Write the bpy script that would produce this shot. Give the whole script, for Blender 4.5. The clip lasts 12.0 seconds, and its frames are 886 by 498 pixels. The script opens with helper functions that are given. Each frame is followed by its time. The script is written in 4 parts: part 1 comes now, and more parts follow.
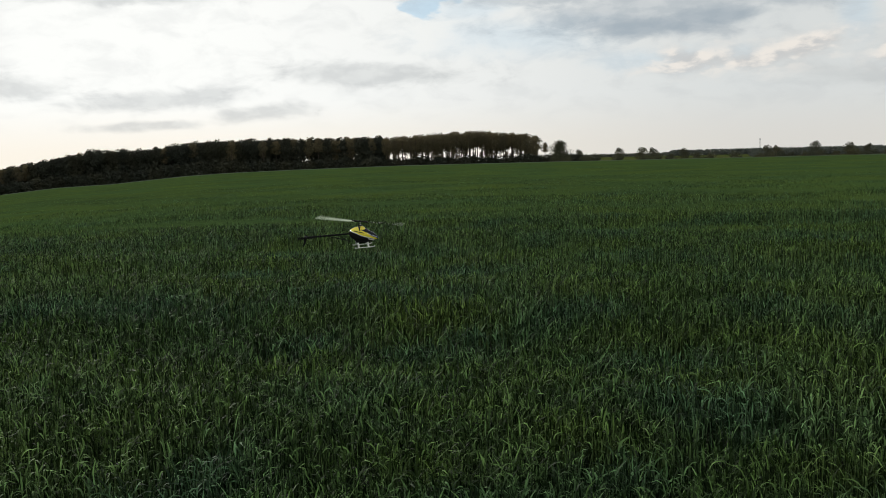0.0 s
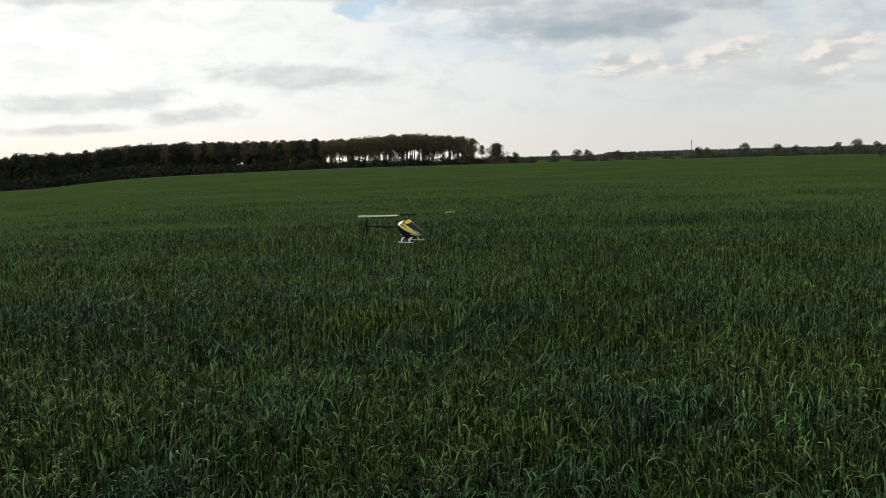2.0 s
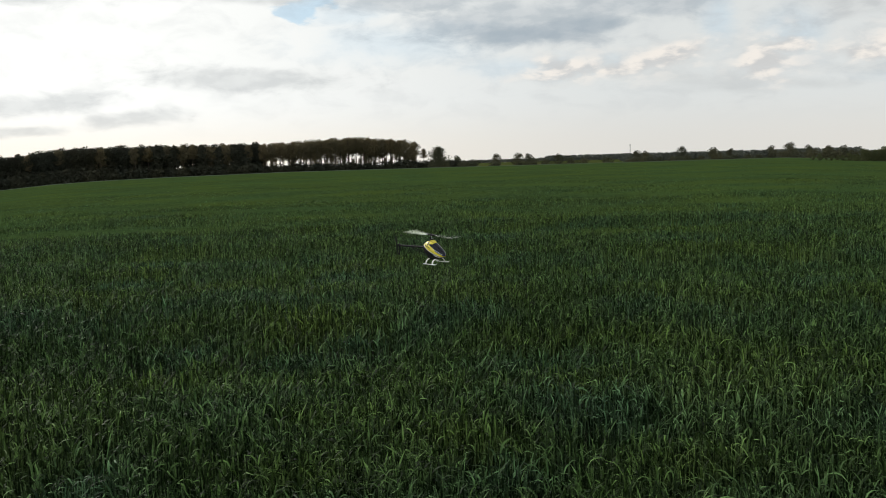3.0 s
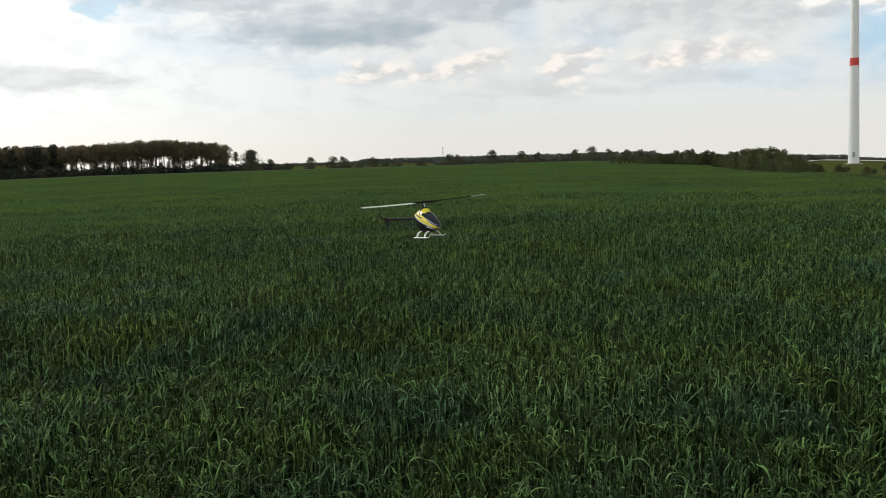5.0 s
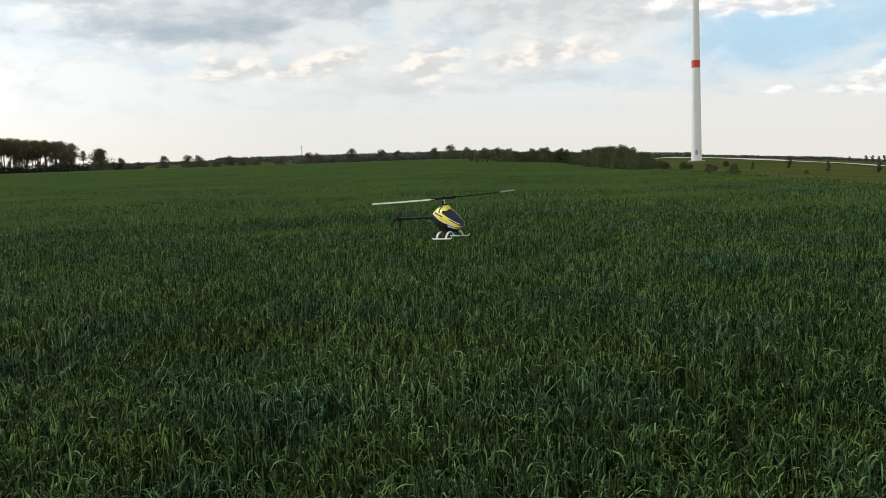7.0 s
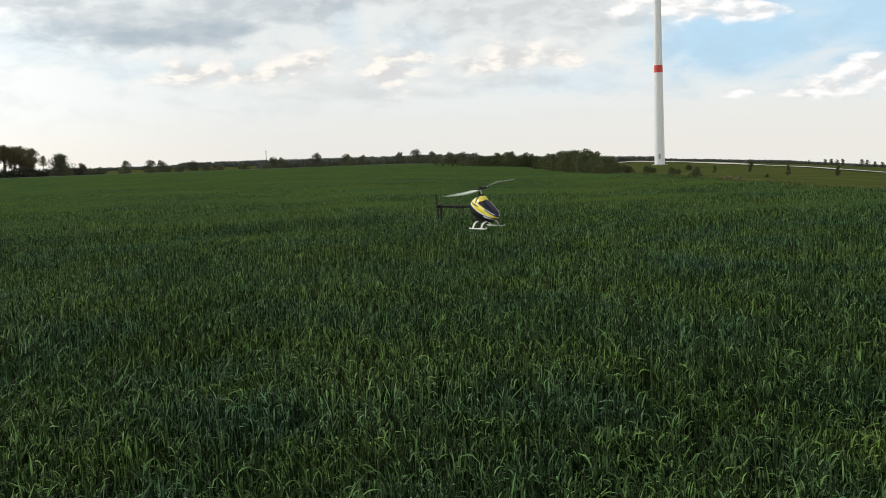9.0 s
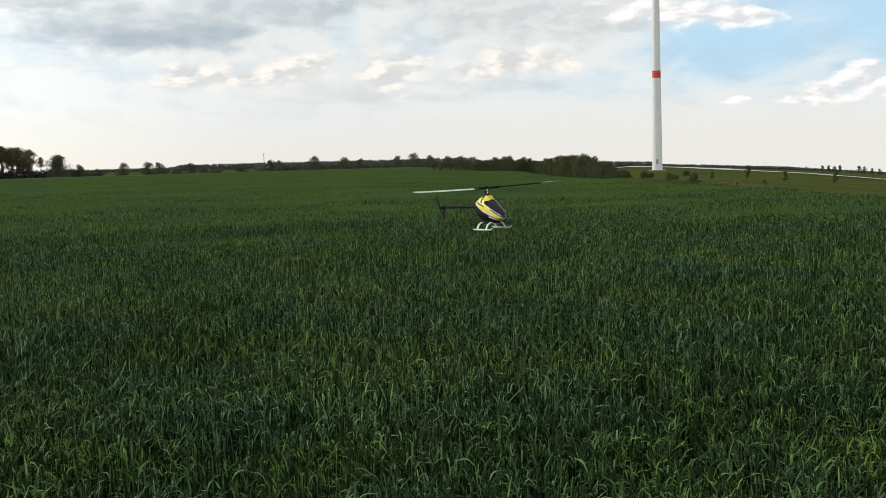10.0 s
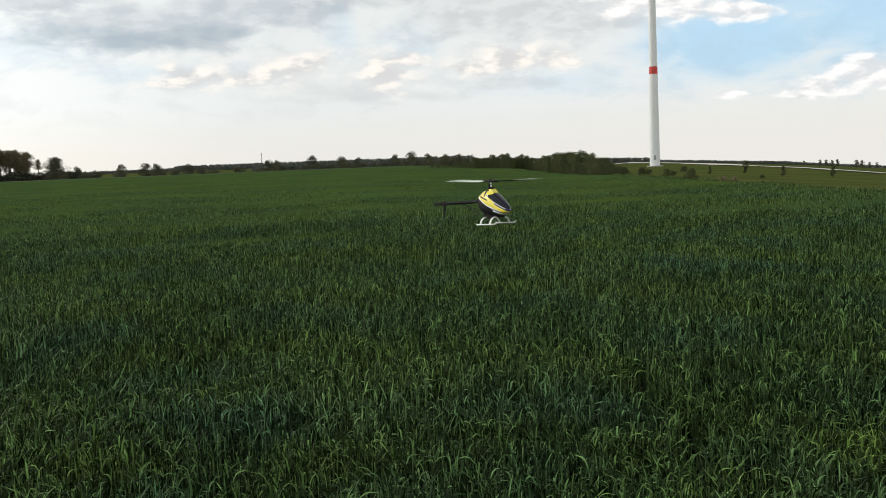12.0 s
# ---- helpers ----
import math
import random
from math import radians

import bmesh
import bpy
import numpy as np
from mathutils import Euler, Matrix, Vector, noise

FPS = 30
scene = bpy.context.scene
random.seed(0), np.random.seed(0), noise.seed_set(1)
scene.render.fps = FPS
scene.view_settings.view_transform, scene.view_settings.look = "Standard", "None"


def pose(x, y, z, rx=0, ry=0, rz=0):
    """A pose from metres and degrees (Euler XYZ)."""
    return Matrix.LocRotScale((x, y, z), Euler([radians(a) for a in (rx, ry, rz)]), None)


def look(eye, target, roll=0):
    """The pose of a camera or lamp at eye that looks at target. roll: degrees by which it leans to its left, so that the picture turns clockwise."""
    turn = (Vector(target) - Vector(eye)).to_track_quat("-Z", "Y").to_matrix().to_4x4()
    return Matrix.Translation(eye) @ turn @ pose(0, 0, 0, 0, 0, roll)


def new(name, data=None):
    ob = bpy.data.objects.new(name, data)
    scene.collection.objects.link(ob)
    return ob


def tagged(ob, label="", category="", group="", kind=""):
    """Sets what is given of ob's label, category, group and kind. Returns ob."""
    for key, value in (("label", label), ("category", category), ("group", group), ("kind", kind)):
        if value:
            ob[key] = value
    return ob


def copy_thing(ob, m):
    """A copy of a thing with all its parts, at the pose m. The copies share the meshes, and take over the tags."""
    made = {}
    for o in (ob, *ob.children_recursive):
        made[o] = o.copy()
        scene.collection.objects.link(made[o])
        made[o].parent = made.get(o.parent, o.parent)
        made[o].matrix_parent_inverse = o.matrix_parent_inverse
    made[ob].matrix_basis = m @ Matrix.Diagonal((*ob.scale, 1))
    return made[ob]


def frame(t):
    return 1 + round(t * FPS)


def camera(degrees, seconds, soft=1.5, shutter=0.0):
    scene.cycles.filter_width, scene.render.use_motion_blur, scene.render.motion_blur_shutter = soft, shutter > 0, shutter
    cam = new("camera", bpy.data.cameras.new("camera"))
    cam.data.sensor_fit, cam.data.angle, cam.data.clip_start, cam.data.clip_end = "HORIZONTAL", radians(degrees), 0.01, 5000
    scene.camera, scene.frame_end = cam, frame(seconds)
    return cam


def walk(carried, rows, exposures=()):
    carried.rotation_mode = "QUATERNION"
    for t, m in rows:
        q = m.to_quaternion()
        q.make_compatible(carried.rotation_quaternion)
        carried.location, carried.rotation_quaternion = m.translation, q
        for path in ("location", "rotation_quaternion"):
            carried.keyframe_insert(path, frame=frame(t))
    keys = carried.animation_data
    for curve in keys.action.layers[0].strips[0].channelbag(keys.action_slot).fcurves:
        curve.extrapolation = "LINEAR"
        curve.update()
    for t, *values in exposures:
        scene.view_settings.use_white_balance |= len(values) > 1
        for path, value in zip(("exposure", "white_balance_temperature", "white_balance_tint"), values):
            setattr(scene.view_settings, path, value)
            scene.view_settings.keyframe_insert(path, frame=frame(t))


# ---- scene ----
cam = camera(50.0, 12.0, soft=0.75, shutter=0.24)
EYE = (0.0, 0.0, 2.45)
CAMERA_ROWS = [  # seconds, heading to the right, pitch, lean
    (0.0, -0.00, -5.21, 1.44),
    (0.5, 0.62, -5.19, 1.42),
    (1.0, 1.43, -5.18, 1.53),
    (1.5, 2.53, -5.16, 1.41),
    (2.0, 3.75, -5.15, 1.66),
    (2.5, 5.38, -5.26, 1.53),
    (3.0, 7.24, -5.04, 1.73),
    (3.2, 8.36, -4.97, 1.85),
    (4.8, 17.37, -4.91, 1.78),
    (5.0, 18.33, -5.18, 1.78),
    (5.5, 21.05, -5.40, 1.53),
    (6.0, 23.12, -5.32, 1.24),
    (6.5, 25.38, -5.43, 1.51),
    (7.0, 26.71, -5.55, 1.97),
    (7.2, 27.05, -5.55, 2.00),
    (8.8, 28.72, -5.36, 2.09),
    (9.0, 28.79, -5.36, 2.09),
    (9.5, 28.89, -5.21, 1.89),
    (10.0, 28.96, -5.13, 1.71),
    (10.5, 28.90, -5.08, 1.95),
    (11.0, 28.90, -5.16, 2.22),
    (11.5, 28.86, -5.09, 2.33),
    (12.0, 29.04, -5.24, 2.31),
]


def aim(heading, pitch, lean):
    return pose(*EYE, 90 + pitch, 0, -heading) @ pose(0, 0, 0, 0, 0, -lean)


walk(cam, [(t, aim(h, p, l)) for t, h, p, l in CAMERA_ROWS], [(0, -0.20), (3, -0.12), (6, 0.03), (12, 0.08)])

# ---- world and sun ----
SUN_AZ, SUN_EL = -38.0, 24.0
world = bpy.data.worlds.new("sky")
scene.world = world
world.use_nodes = True
wt = world.node_tree
wt.nodes.clear()


class Nodes:
    """Short spelling for node trees."""

    def __init__(self, tree):
        self.tree = tree

    def add(self, kind, **given):
        n = self.tree.nodes.new(kind)
        for k, v in given.items():
            if k == "op":
                n.operation = v
            elif k == "blend":
                n.blend_type = v
        return n

    def put(self, socket, value):
        if isinstance(value, bpy.types.NodeSocket):
            self.tree.links.new(value, socket)
        elif value is not None:
            socket.default_value = value

    def m(self, op, a, b=None, c=None, clamp=False):
        n = self.add("ShaderNodeMath", op=op)
        n.use_clamp = clamp
        for s, v in zip(n.inputs, (a, b, c)):
            self.put(s, v)
        return n.outputs[0]

    def mix(self, f, a, b, blend="MIX"):
        n = self.add("ShaderNodeMixRGB", blend=blend)
        self.put(n.inputs[0], f)
        self.put(n.inputs[1], (*a, 1) if isinstance(a, tuple) and len(a) == 3 else a)
        self.put(n.inputs[2], (*b, 1) if isinstance(b, tuple) and len(b) == 3 else b)
        return n.outputs[0]

    def smooth(self, x, lo, hi):
        n = self.add("ShaderNodeMapRange")
        n.interpolation_type = "SMOOTHSTEP"
        self.put(n.inputs[0], x)
        n.inputs[1].default_value, n.inputs[2].default_value = lo, hi
        return n.outputs[0]

    def noise(self, vec, scale, detail=4.0, rough=0.5, distort=0.0):
        n = self.add("ShaderNodeTexNoise")
        self.put(n.inputs["Vector"], vec)
        n.inputs["Scale"].default_value = scale
        n.inputs["Detail"].default_value = detail
        n.inputs["Roughness"].default_value = rough
        n.inputs["Distortion"].default_value = distort
        return n.outputs["Fac"]

    def combine(self, x, y, z=0.0):
        n = self.add("ShaderNodeCombineXYZ")
        for s, v in zip(n.inputs, (x, y, z)):
            self.put(s, v)
        return n.outputs[0]


def make_sky():
    k = Nodes(wt)
    way = k.add("ShaderNodeTexCoord").outputs["Generated"]
    sep = k.add("ShaderNodeSeparateXYZ")
    k.put(sep.inputs[0], way)
    x, y, z = sep.outputs
    az = k.m("MULTIPLY", k.m("ARCTAN2", x, y), 57.2958)
    el = k.m("MULTIPLY", k.m("ARCSINE", z), 57.2958)

    # flattened cloud space: wide, low clouds
    def space(da=0.0, de=0.0, flat=2.2):
        return k.combine(k.m("ADD", az, da), k.m("MULTIPLY", k.m("ADD", el, de), flat))

    broad = k.noise(space(), 0.10, 4, 0.5, 0.3)
    fine = k.noise(space(), 0.34, 7, 0.58, 0.35)
    billow = k.noise(space(17.0), 0.58, 5, 0.52, 0.2)
    # the same billows a little nearer to the sun: where they thin out that way, they are lit
    beyond = k.noise(space(16.2, 0.35), 0.58, 5, 0.52, 0.2)
    lit = k.smooth(k.m("SUBTRACT", billow, beyond), -0.13, 0.15)
    rough = k.m("MULTIPLY", k.m("SUBTRACT", billow, 0.5), 1.9)
    wisp = k.m("MULTIPLY", k.m("SUBTRACT", fine, 0.5), 1.9)

    def lump(a, e, wa, we, tilt=0.0):
        """One minus the distance from a cloud's middle, in its own half widths."""
        da = k.m("SUBTRACT", az, a)
        de = k.m("SUBTRACT", k.m("SUBTRACT", el, e), k.m("MULTIPLY", da, tilt))
        da, de = k.m("DIVIDE", da, wa), k.m("DIVIDE", de, we)
        return k.m("SUBTRACT", 1.0, k.m("SQRT", k.m("ADD", k.m("MULTIPLY", da, da), k.m("MULTIPLY", de, de))))

    def group(lumps, ragged, lo, hi):
        """Several lumps together, torn at the edges by the noise."""
        top = None
        for given in lumps:
            v = k.m("MAXIMUM", lump(*given), -1.0)
            top = v if top is None else k.m("MAXIMUM", top, v)
        return k.smooth(k.m("ADD", top, ragged), lo, hi)

    sky = k.add("ShaderNodeTexSky")
    sky.sky_type = "NISHITA"
    sky.sun_disc = False
    sky.sun_elevation, sky.sun_rotation = radians(SUN_EL), radians(SUN_AZ)
    sky.air_density, sky.dust_density = 1.0, 2.0
    clear = k.mix(0.8, sky.outputs[0], (4.9, 7.7, 10.0))
    # the veil of cloud: whiter towards the hidden sun, creamy towards the horizon
    sunward = k.smooth(az, 22.0, -16.0)
    veil = k.mix(sunward, (7.9, 8.2, 8.15), (11.4, 11.5, 11.2))
    low = k.smooth(el, 4.2, 0.4)
    col = k.mix(k.m("MULTIPLY", low, 0.85), veil, k.mix(sunward, (8.0, 7.75, 7.2), (11.3, 10.4, 8.9)))
    # thin places in the veil, where blue comes through
    thin = group(((5.0, 7.3, 8.0, 1.7), (14.0, 5.6, 7.0, 1.0), (23.6, 8.0, 1.4, 2.2), (27.5, 7.0, 2.4, 2.2), (2.0, 8.9, 4.0, 1.0), (37.0, 4.4, 6.0, 1.2)), wisp, -0.1, 0.9)
    col = k.mix(k.m("MULTIPLY", thin, 0.30), col, clear)
    # open sky
    holes = group(((-1.0, 9.2, 1.8, 0.9), (0.6, 9.9, 1.2, 0.9)), rough, 0.1, 0.5)
    wide = group(((57.0, 8.0, 16.5, 6.0), (46.5, 6.4, 8.0, 3.6), (68.0, 11.0, 13.0, 6.0)), k.m("MULTIPLY", wisp, 0.5), -0.05, 0.75)
    col = k.mix(k.m("MULTIPLY", holes, 0.7), col, clear)
    col = k.mix(k.m("MULTIPLY", wide, 0.9), col, clear)
    # grey cloud banks in front of the bright veil
    mottled = k.m("MULTIPLY", k.smooth(fine, 0.44, 0.68), k.smooth(el, 1.5, 4.0))
    col = k.mix(k.m("MULTIPLY", mottled, 0.16), col, (4.8, 5.1, 5.4))
    pale = group(((-4.5, 5.35, 7.5, 0.85, -0.03), (-16.5, 3.9, 6.0, 0.75, 0.04), (-24.5, 4.6, 4.0, 0.9), (-10.2, 3.2, 3.5, 0.6, 0.08), (-17.0, 2.5, 4.0, 0.35, 0.04), (-20.0, 9.6, 9.0, 0.5), (-3.5, 9.9, 4.0, 0.5)), wisp, -0.2, 0.65)
    col = k.mix(k.m("MULTIPLY", pale, 0.46), col, k.mix(lit, (4.9, 5.2, 5.35), (6.6, 6.9, 6.9)))
    shadow = group(((22.5, 4.3, 5.5, 0.85, -0.16), (33.5, 4.5, 4.0, 0.5, -0.05), (28.5, 3.9, 3.0, 0.5, -0.1)), wisp, -0.1, 0.9)
    col = k.mix(k.m("MULTIPLY", shadow, 0.30), col, (5.2, 5.4, 5.4))
    warm = group(((33.5, 8.7, 10.0, 2.1), (26.0, 9.9, 6.0, 1.2), (37.5, 7.7, 5.0, 1.2), (33.0, 12.5, 26.0, 2.2)), wisp, -0.15, 0.7)
    col = k.mix(k.m("MULTIPLY", warm, 0.62), col, k.mix(lit, (5.6, 5.8, 5.9), (7.0, 7.15, 7.15)))
    dark = group(((12.5, 8.2, 10.5, 1.75), (5.5, 9.6, 6.0, 0.9), (19.5, 9.2, 7.5, 1.6), (12.0, 11.5, 14.0, 1.8)), k.m("MULTIPLY", wisp, 0.75), -0.05, 0.6)
    col = k.mix(k.m("MULTIPLY", dark, 0.58), col, k.mix(lit, (4.0, 4.7, 5.3), (5.6, 6.1, 6.5)))
    core = group(((11.6, 7.45, 5.2, 0.9), (16.0, 7.9, 3.6, 0.7)), k.m("MULTIPLY", wisp, 0.6), 0.0, 0.7)
    col = k.mix(k.m("MULTIPLY", core, 0.55), col, (3.5, 4.3, 5.0))
    # heaped clouds with lit tops
    haze = group(((15.5, 5.5, 4.0, 1.2), (20.0, 5.7, 4.2, 1.3, 0.1), (26.5, 5.6, 3.0, 1.6), (33.0, 5.8, 4.8, 1.2)), rough, -0.25, 0.8)
    col = k.mix(k.m("MULTIPLY", haze, 0.55), col, k.mix(lit, (6.9, 7.0, 6.9), (9.3, 8.9, 8.35)))
    heaps = group(((14.8, 5.4, 2.5, 0.75), (18.6, 5.4, 2.3, 0.6, 0.12), (21.0, 6.0, 2.2, 0.7, 0.14), (26.0, 5.2, 1.7, 1.15), (27.3, 6.1, 1.5, 0.6),
                   (31.4, 5.4, 2.0, 0.6), (33.4, 5.9, 2.4, 0.85, 0.1), (36.0, 5.7, 1.8, 0.75)), rough, -0.15, 0.7)
    col = k.mix(k.m("MULTIPLY", heaps, 0.75), col, k.mix(lit, (6.6, 6.6, 6.55), (10.2, 9.5, 8.7)))
    crisp = group(((43.4, 8.2, 3.0, 0.9), (46.2, 7.8, 2.8, 0.8, -0.05), (40.5, 8.6, 2.6, 0.9), (51.0, 3.4, 1.8, 0.8), (53.2, 3.9, 2.6, 1.2), (56.0, 4.2, 3.0, 1.5), (50.2, 3.0, 1.6, 0.5), (60.0, 4.6, 4.5, 1.6), (46.2, 3.2, 1.2, 0.3)), rough, -0.05, 0.55)
    col = k.mix(k.m("MULTIPLY", crisp, 0.9), col, k.mix(lit, (7.3, 7.4, 7.5), (10.3, 10.0, 9.7)))
    # unseen grey cloud added overhead, to lower the light on the field
    col = k.mix(k.m("MULTIPLY", k.smooth(el, 13.0, 32.0), 0.75), col, k.mix(k.smooth(broad, 0.4, 0.6), (3.6, 3.9, 4.2), (5.2, 5.4, 5.6)))
    # under the horizon
    col = k.mix(k.smooth(el, -1.6, -2.6), col, (1.2, 1.4, 0.9))
    bg = k.add("ShaderNodeBackground")
    bg.inputs["Strength"].default_value = 0.1
    k.put(bg.inputs["Color"], col)
    out = k.add("ShaderNodeOutputWorld")
    k.put(out.inputs[0], bg.outputs[0])


make_sky()
sun_data = bpy.data.lights.new("sun", "SUN")
sun_data.energy, sun_data.angle, sun_data.color = 1.7, radians(12), (1.0, 0.96, 0.90)
sun = new("sun", sun_data)
a_, e_ = radians(SUN_AZ), radians(SUN_EL)
sun.matrix_world = look((60 * math.sin(a_) * math.cos(e_), 60 * math.cos(a_) * math.cos(e_), 60 * math.sin(e_)), (0, 0, 0))


# ---- materials ----
def material(name, colour, rough=0.6, metal=0.0, vary=0.25, grain=40.0, stain=3.0, bump=0.15, coat=0.0, spec=0.5, island=0.0, leaf=0.0, per_object=0.0, tint=None, patches=0.0):
    """Colour with grain and stains at real size; leaf: the share of light that passes through; tint: a second colour that wanders in."""
    mat = bpy.data.materials.new(name)
    mat.use_nodes = True
    t = mat.node_tree
    t.nodes.clear()
    k = Nodes(t)
    at = k.add("ShaderNodeTexCoord").outputs["Object"]
    where = k.add("ShaderNodeNewGeometry")
    g = k.noise(at, grain, 5, 0.6)
    s = k.noise(at, stain, 4, 0.55, 0.3)
    col = k.mix(k.smooth(g, 0.3, 0.7), tuple(c * (1 - vary) for c in colour), tuple(min(1, c * (1 + vary)) for c in colour))
    if tint:
        col = k.mix(k.smooth(s, 0.40, 0.66), col, tint)
    else:
        col = k.mix(k.m("MULTIPLY", k.smooth(s, 0.45, 0.75), vary), col, tuple(c * 0.55 for c in colour))
    if patches:
        big = k.noise(where.outputs["Position"], patches, 3, 0.5)
        col = k.mix(k.m("MULTIPLY", k.smooth(big, 0.36, 0.70), 0.5), col, tuple(c * q for c, q in zip(colour, (1.75, 1.45, 0.75))))
    # random paler pieces; in the crop they stand in for blades catching light
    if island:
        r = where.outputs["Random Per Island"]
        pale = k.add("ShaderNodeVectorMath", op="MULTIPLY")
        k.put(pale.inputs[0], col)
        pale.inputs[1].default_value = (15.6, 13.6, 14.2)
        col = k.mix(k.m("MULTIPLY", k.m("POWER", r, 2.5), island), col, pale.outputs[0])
    if per_object:
        r = k.add("ShaderNodeObjectInfo").outputs["Random"]
        col = k.mix(k.m("MULTIPLY", r, per_object), col, tuple(c * q for c, q in zip(colour, (1.9, 1.5, 1.1))))
    b = k.add("ShaderNodeBsdfPrincipled")
    k.put(b.inputs["Base Color"], col)
    k.put(b.inputs["Roughness"], k.m("ADD", rough - 0.08, k.m("MULTIPLY", g, 0.16), clamp=True))
    b.inputs["Metallic"].default_value = metal
    b.inputs["Coat Weight"].default_value = coat
    b.inputs["Specular IOR Level"].default_value = spec
    if bump:
        n = k.add("ShaderNodeBump")
        n.inputs["Strength"].default_value = bump
        n.inputs["Distance"].default_value = 0.4 / grain
        k.put(n.inputs["Height"], g)
        k.put(b.inputs["Normal"], n.outputs[0])
    shader = b.outputs[0]
    if leaf:
        tr = k.add("ShaderNodeBsdfTranslucent")
        k.put(tr.inputs["Color"], col)
        mx = k.add("ShaderNodeMixShader")
        mx.inputs[0].default_value = leaf
        k.put(mx.inputs[1], shader)
        k.put(mx.inputs[2], tr.outputs[0])
        shader = mx.outputs[0]
    out = k.add("ShaderNodeOutputMaterial")
    k.put(out.inputs[0], shader)
    return mat


M_SOIL = material("meadow", (0.058, 0.080, 0.023), 0.95, grain=6.0, stain=0.06, bump=0.5, tint=(0.092, 0.095, 0.030), vary=0.38, spec=0.0)
M_CANOPY = material("crop_far", (0.0450, 0.0765, 0.0255), 0.95, grain=2.2, stain=0.06, bump=0.8, tint=(0.0465, 0.0870, 0.0300), vary=0.40, spec=0.0, patches=0.12)
# the crest's grazing sheen as a paler crop colour
M_CREST_SHEEN = material("painted_crop_sheen", (0.082, 0.112, 0.070), 0.9, grain=3.0, stain=0.06, bump=0.0, vary=0.3, leaf=0.1, spec=0.0)
# most blades near-black, a few far paler: lit-and-shaded contrast put into the colour
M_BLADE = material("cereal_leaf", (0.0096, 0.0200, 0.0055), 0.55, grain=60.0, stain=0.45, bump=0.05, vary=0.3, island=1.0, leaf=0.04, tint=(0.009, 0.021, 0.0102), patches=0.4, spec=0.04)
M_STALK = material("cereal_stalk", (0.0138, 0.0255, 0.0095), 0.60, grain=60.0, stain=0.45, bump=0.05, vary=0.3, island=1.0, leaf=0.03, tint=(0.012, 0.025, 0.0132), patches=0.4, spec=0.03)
# darker than such soil is: the shade between the stalks is in its colour
M_SHADED_SOIL = material("field_soil", (0.012, 0.011, 0.007), 0.95, grain=30.0, stain=1.5, bump=0.6, vary=0.35, spec=0.1)
M_BARK = material("bark", (0.075, 0.060, 0.045), 0.9, grain=6.0, stain=0.8, bump=0.6, vary=0.4)
M_WOOD_LEAF = material("woodland_leaf", (0.115, 0.104, 0.058), 0.8, grain=2.0, stain=0.2, bump=0, vary=0.3, island=0.03, leaf=0.35, per_object=0.35)
M_PINE = material("conifer_leaf", (0.036, 0.042, 0.032), 0.85, grain=1.0, stain=0.1, bump=0, vary=0.3, island=0.04, leaf=0.1, per_object=0.5, spec=0.1)
M_BUSH = material("bush_leaf", (0.078, 0.096, 0.036), 0.75, grain=3.0, stain=0.4, bump=0, vary=0.25, island=0.02, leaf=0.35, per_object=0.3)
# hedge green, raised and greyed to paint in the haze of distance
M_HEDGE_HAZE = material("hazed_hedge_leaf", (0.066, 0.074, 0.048), 0.8, grain=3.0, stain=0.4, bump=0, vary=0.3, island=0.04, leaf=0.2, per_object=0.5, spec=0.1)
# distance haze is mixed into this leaf colour, greyer and lighter
M_FAR_HAZE = material("distant_wood", (0.092, 0.106, 0.090), 0.9, grain=0.4, stain=0.05, bump=0.3, vary=0.3, island=0.07, per_object=0.3)
M_ROAD = material("pale_track", (0.62, 0.58, 0.50), 0.9, grain=4.0, stain=0.2, bump=0.2, vary=0.12)
M_TOWER = material("tower_paint", (0.78, 0.79, 0.79), 0.45, grain=0.8, stain=0.08, bump=0.0, vary=0.02)
M_RED = material("signal_red", (0.62, 0.06, 0.04), 0.5, grain=0.8, stain=0.2, bump=0.02, vary=0.1)
M_CONCRETE = material("concrete", (0.35, 0.34, 0.32), 0.9, grain=5.0, stain=0.5, bump=0.2)
M_STEEL = material("galvanised", (0.35, 0.36, 0.37), 0.5, 0.6, grain=8.0, bump=0.05)
M_RUBBLE = material("rubble", (0.13, 0.11, 0.06), 0.95, grain=4.0, stain=1.0, bump=0.6, vary=0.5)
M_YELLOW = material("yellow_lacquer", (0.90, 0.76, 0.05), 0.25, grain=90.0, stain=8.0, bump=0.0, vary=0.06, coat=0.6)
M_BLACK = material("carbon_black", (0.008, 0.008, 0.009), 0.55, grain=120.0, stain=14.0, bump=0.05, vary=0.3, spec=0.15)
M_WINDOW = material("dark_window", (0.008, 0.009, 0.018), 0.15, grain=50.0, stain=6.0, bump=0.0, vary=0.2, coat=0.15, spec=0.3)
M_BLUE = material("blue_trim", (0.020, 0.030, 0.150), 0.25, grain=50.0, stain=6.0, bump=0.0, vary=0.1, coat=0.5)
M_WHITE = material("white_plastic", (0.78, 0.78, 0.76), 0.35, grain=90.0, stain=9.0, bump=0.02, vary=0.06)
M_ALU = material("aluminium", (0.62, 0.63, 0.65), 0.28, 0.9, grain=100.0, stain=12.0, bump=0.02, vary=0.1)
M_BLADE_LOW = material("dark_rotor_skin", (0.015, 0.017, 0.014), 0.8, grain=80.0, stain=6.0, bump=0.0, vary=0.2, spec=0.08)
M_BLADE_TOP = material("pale_rotor_skin", (0.54, 0.62, 0.44), 0.30, grain=60.0, stain=5.0, bump=0.0, vary=0.06, coat=0.3)


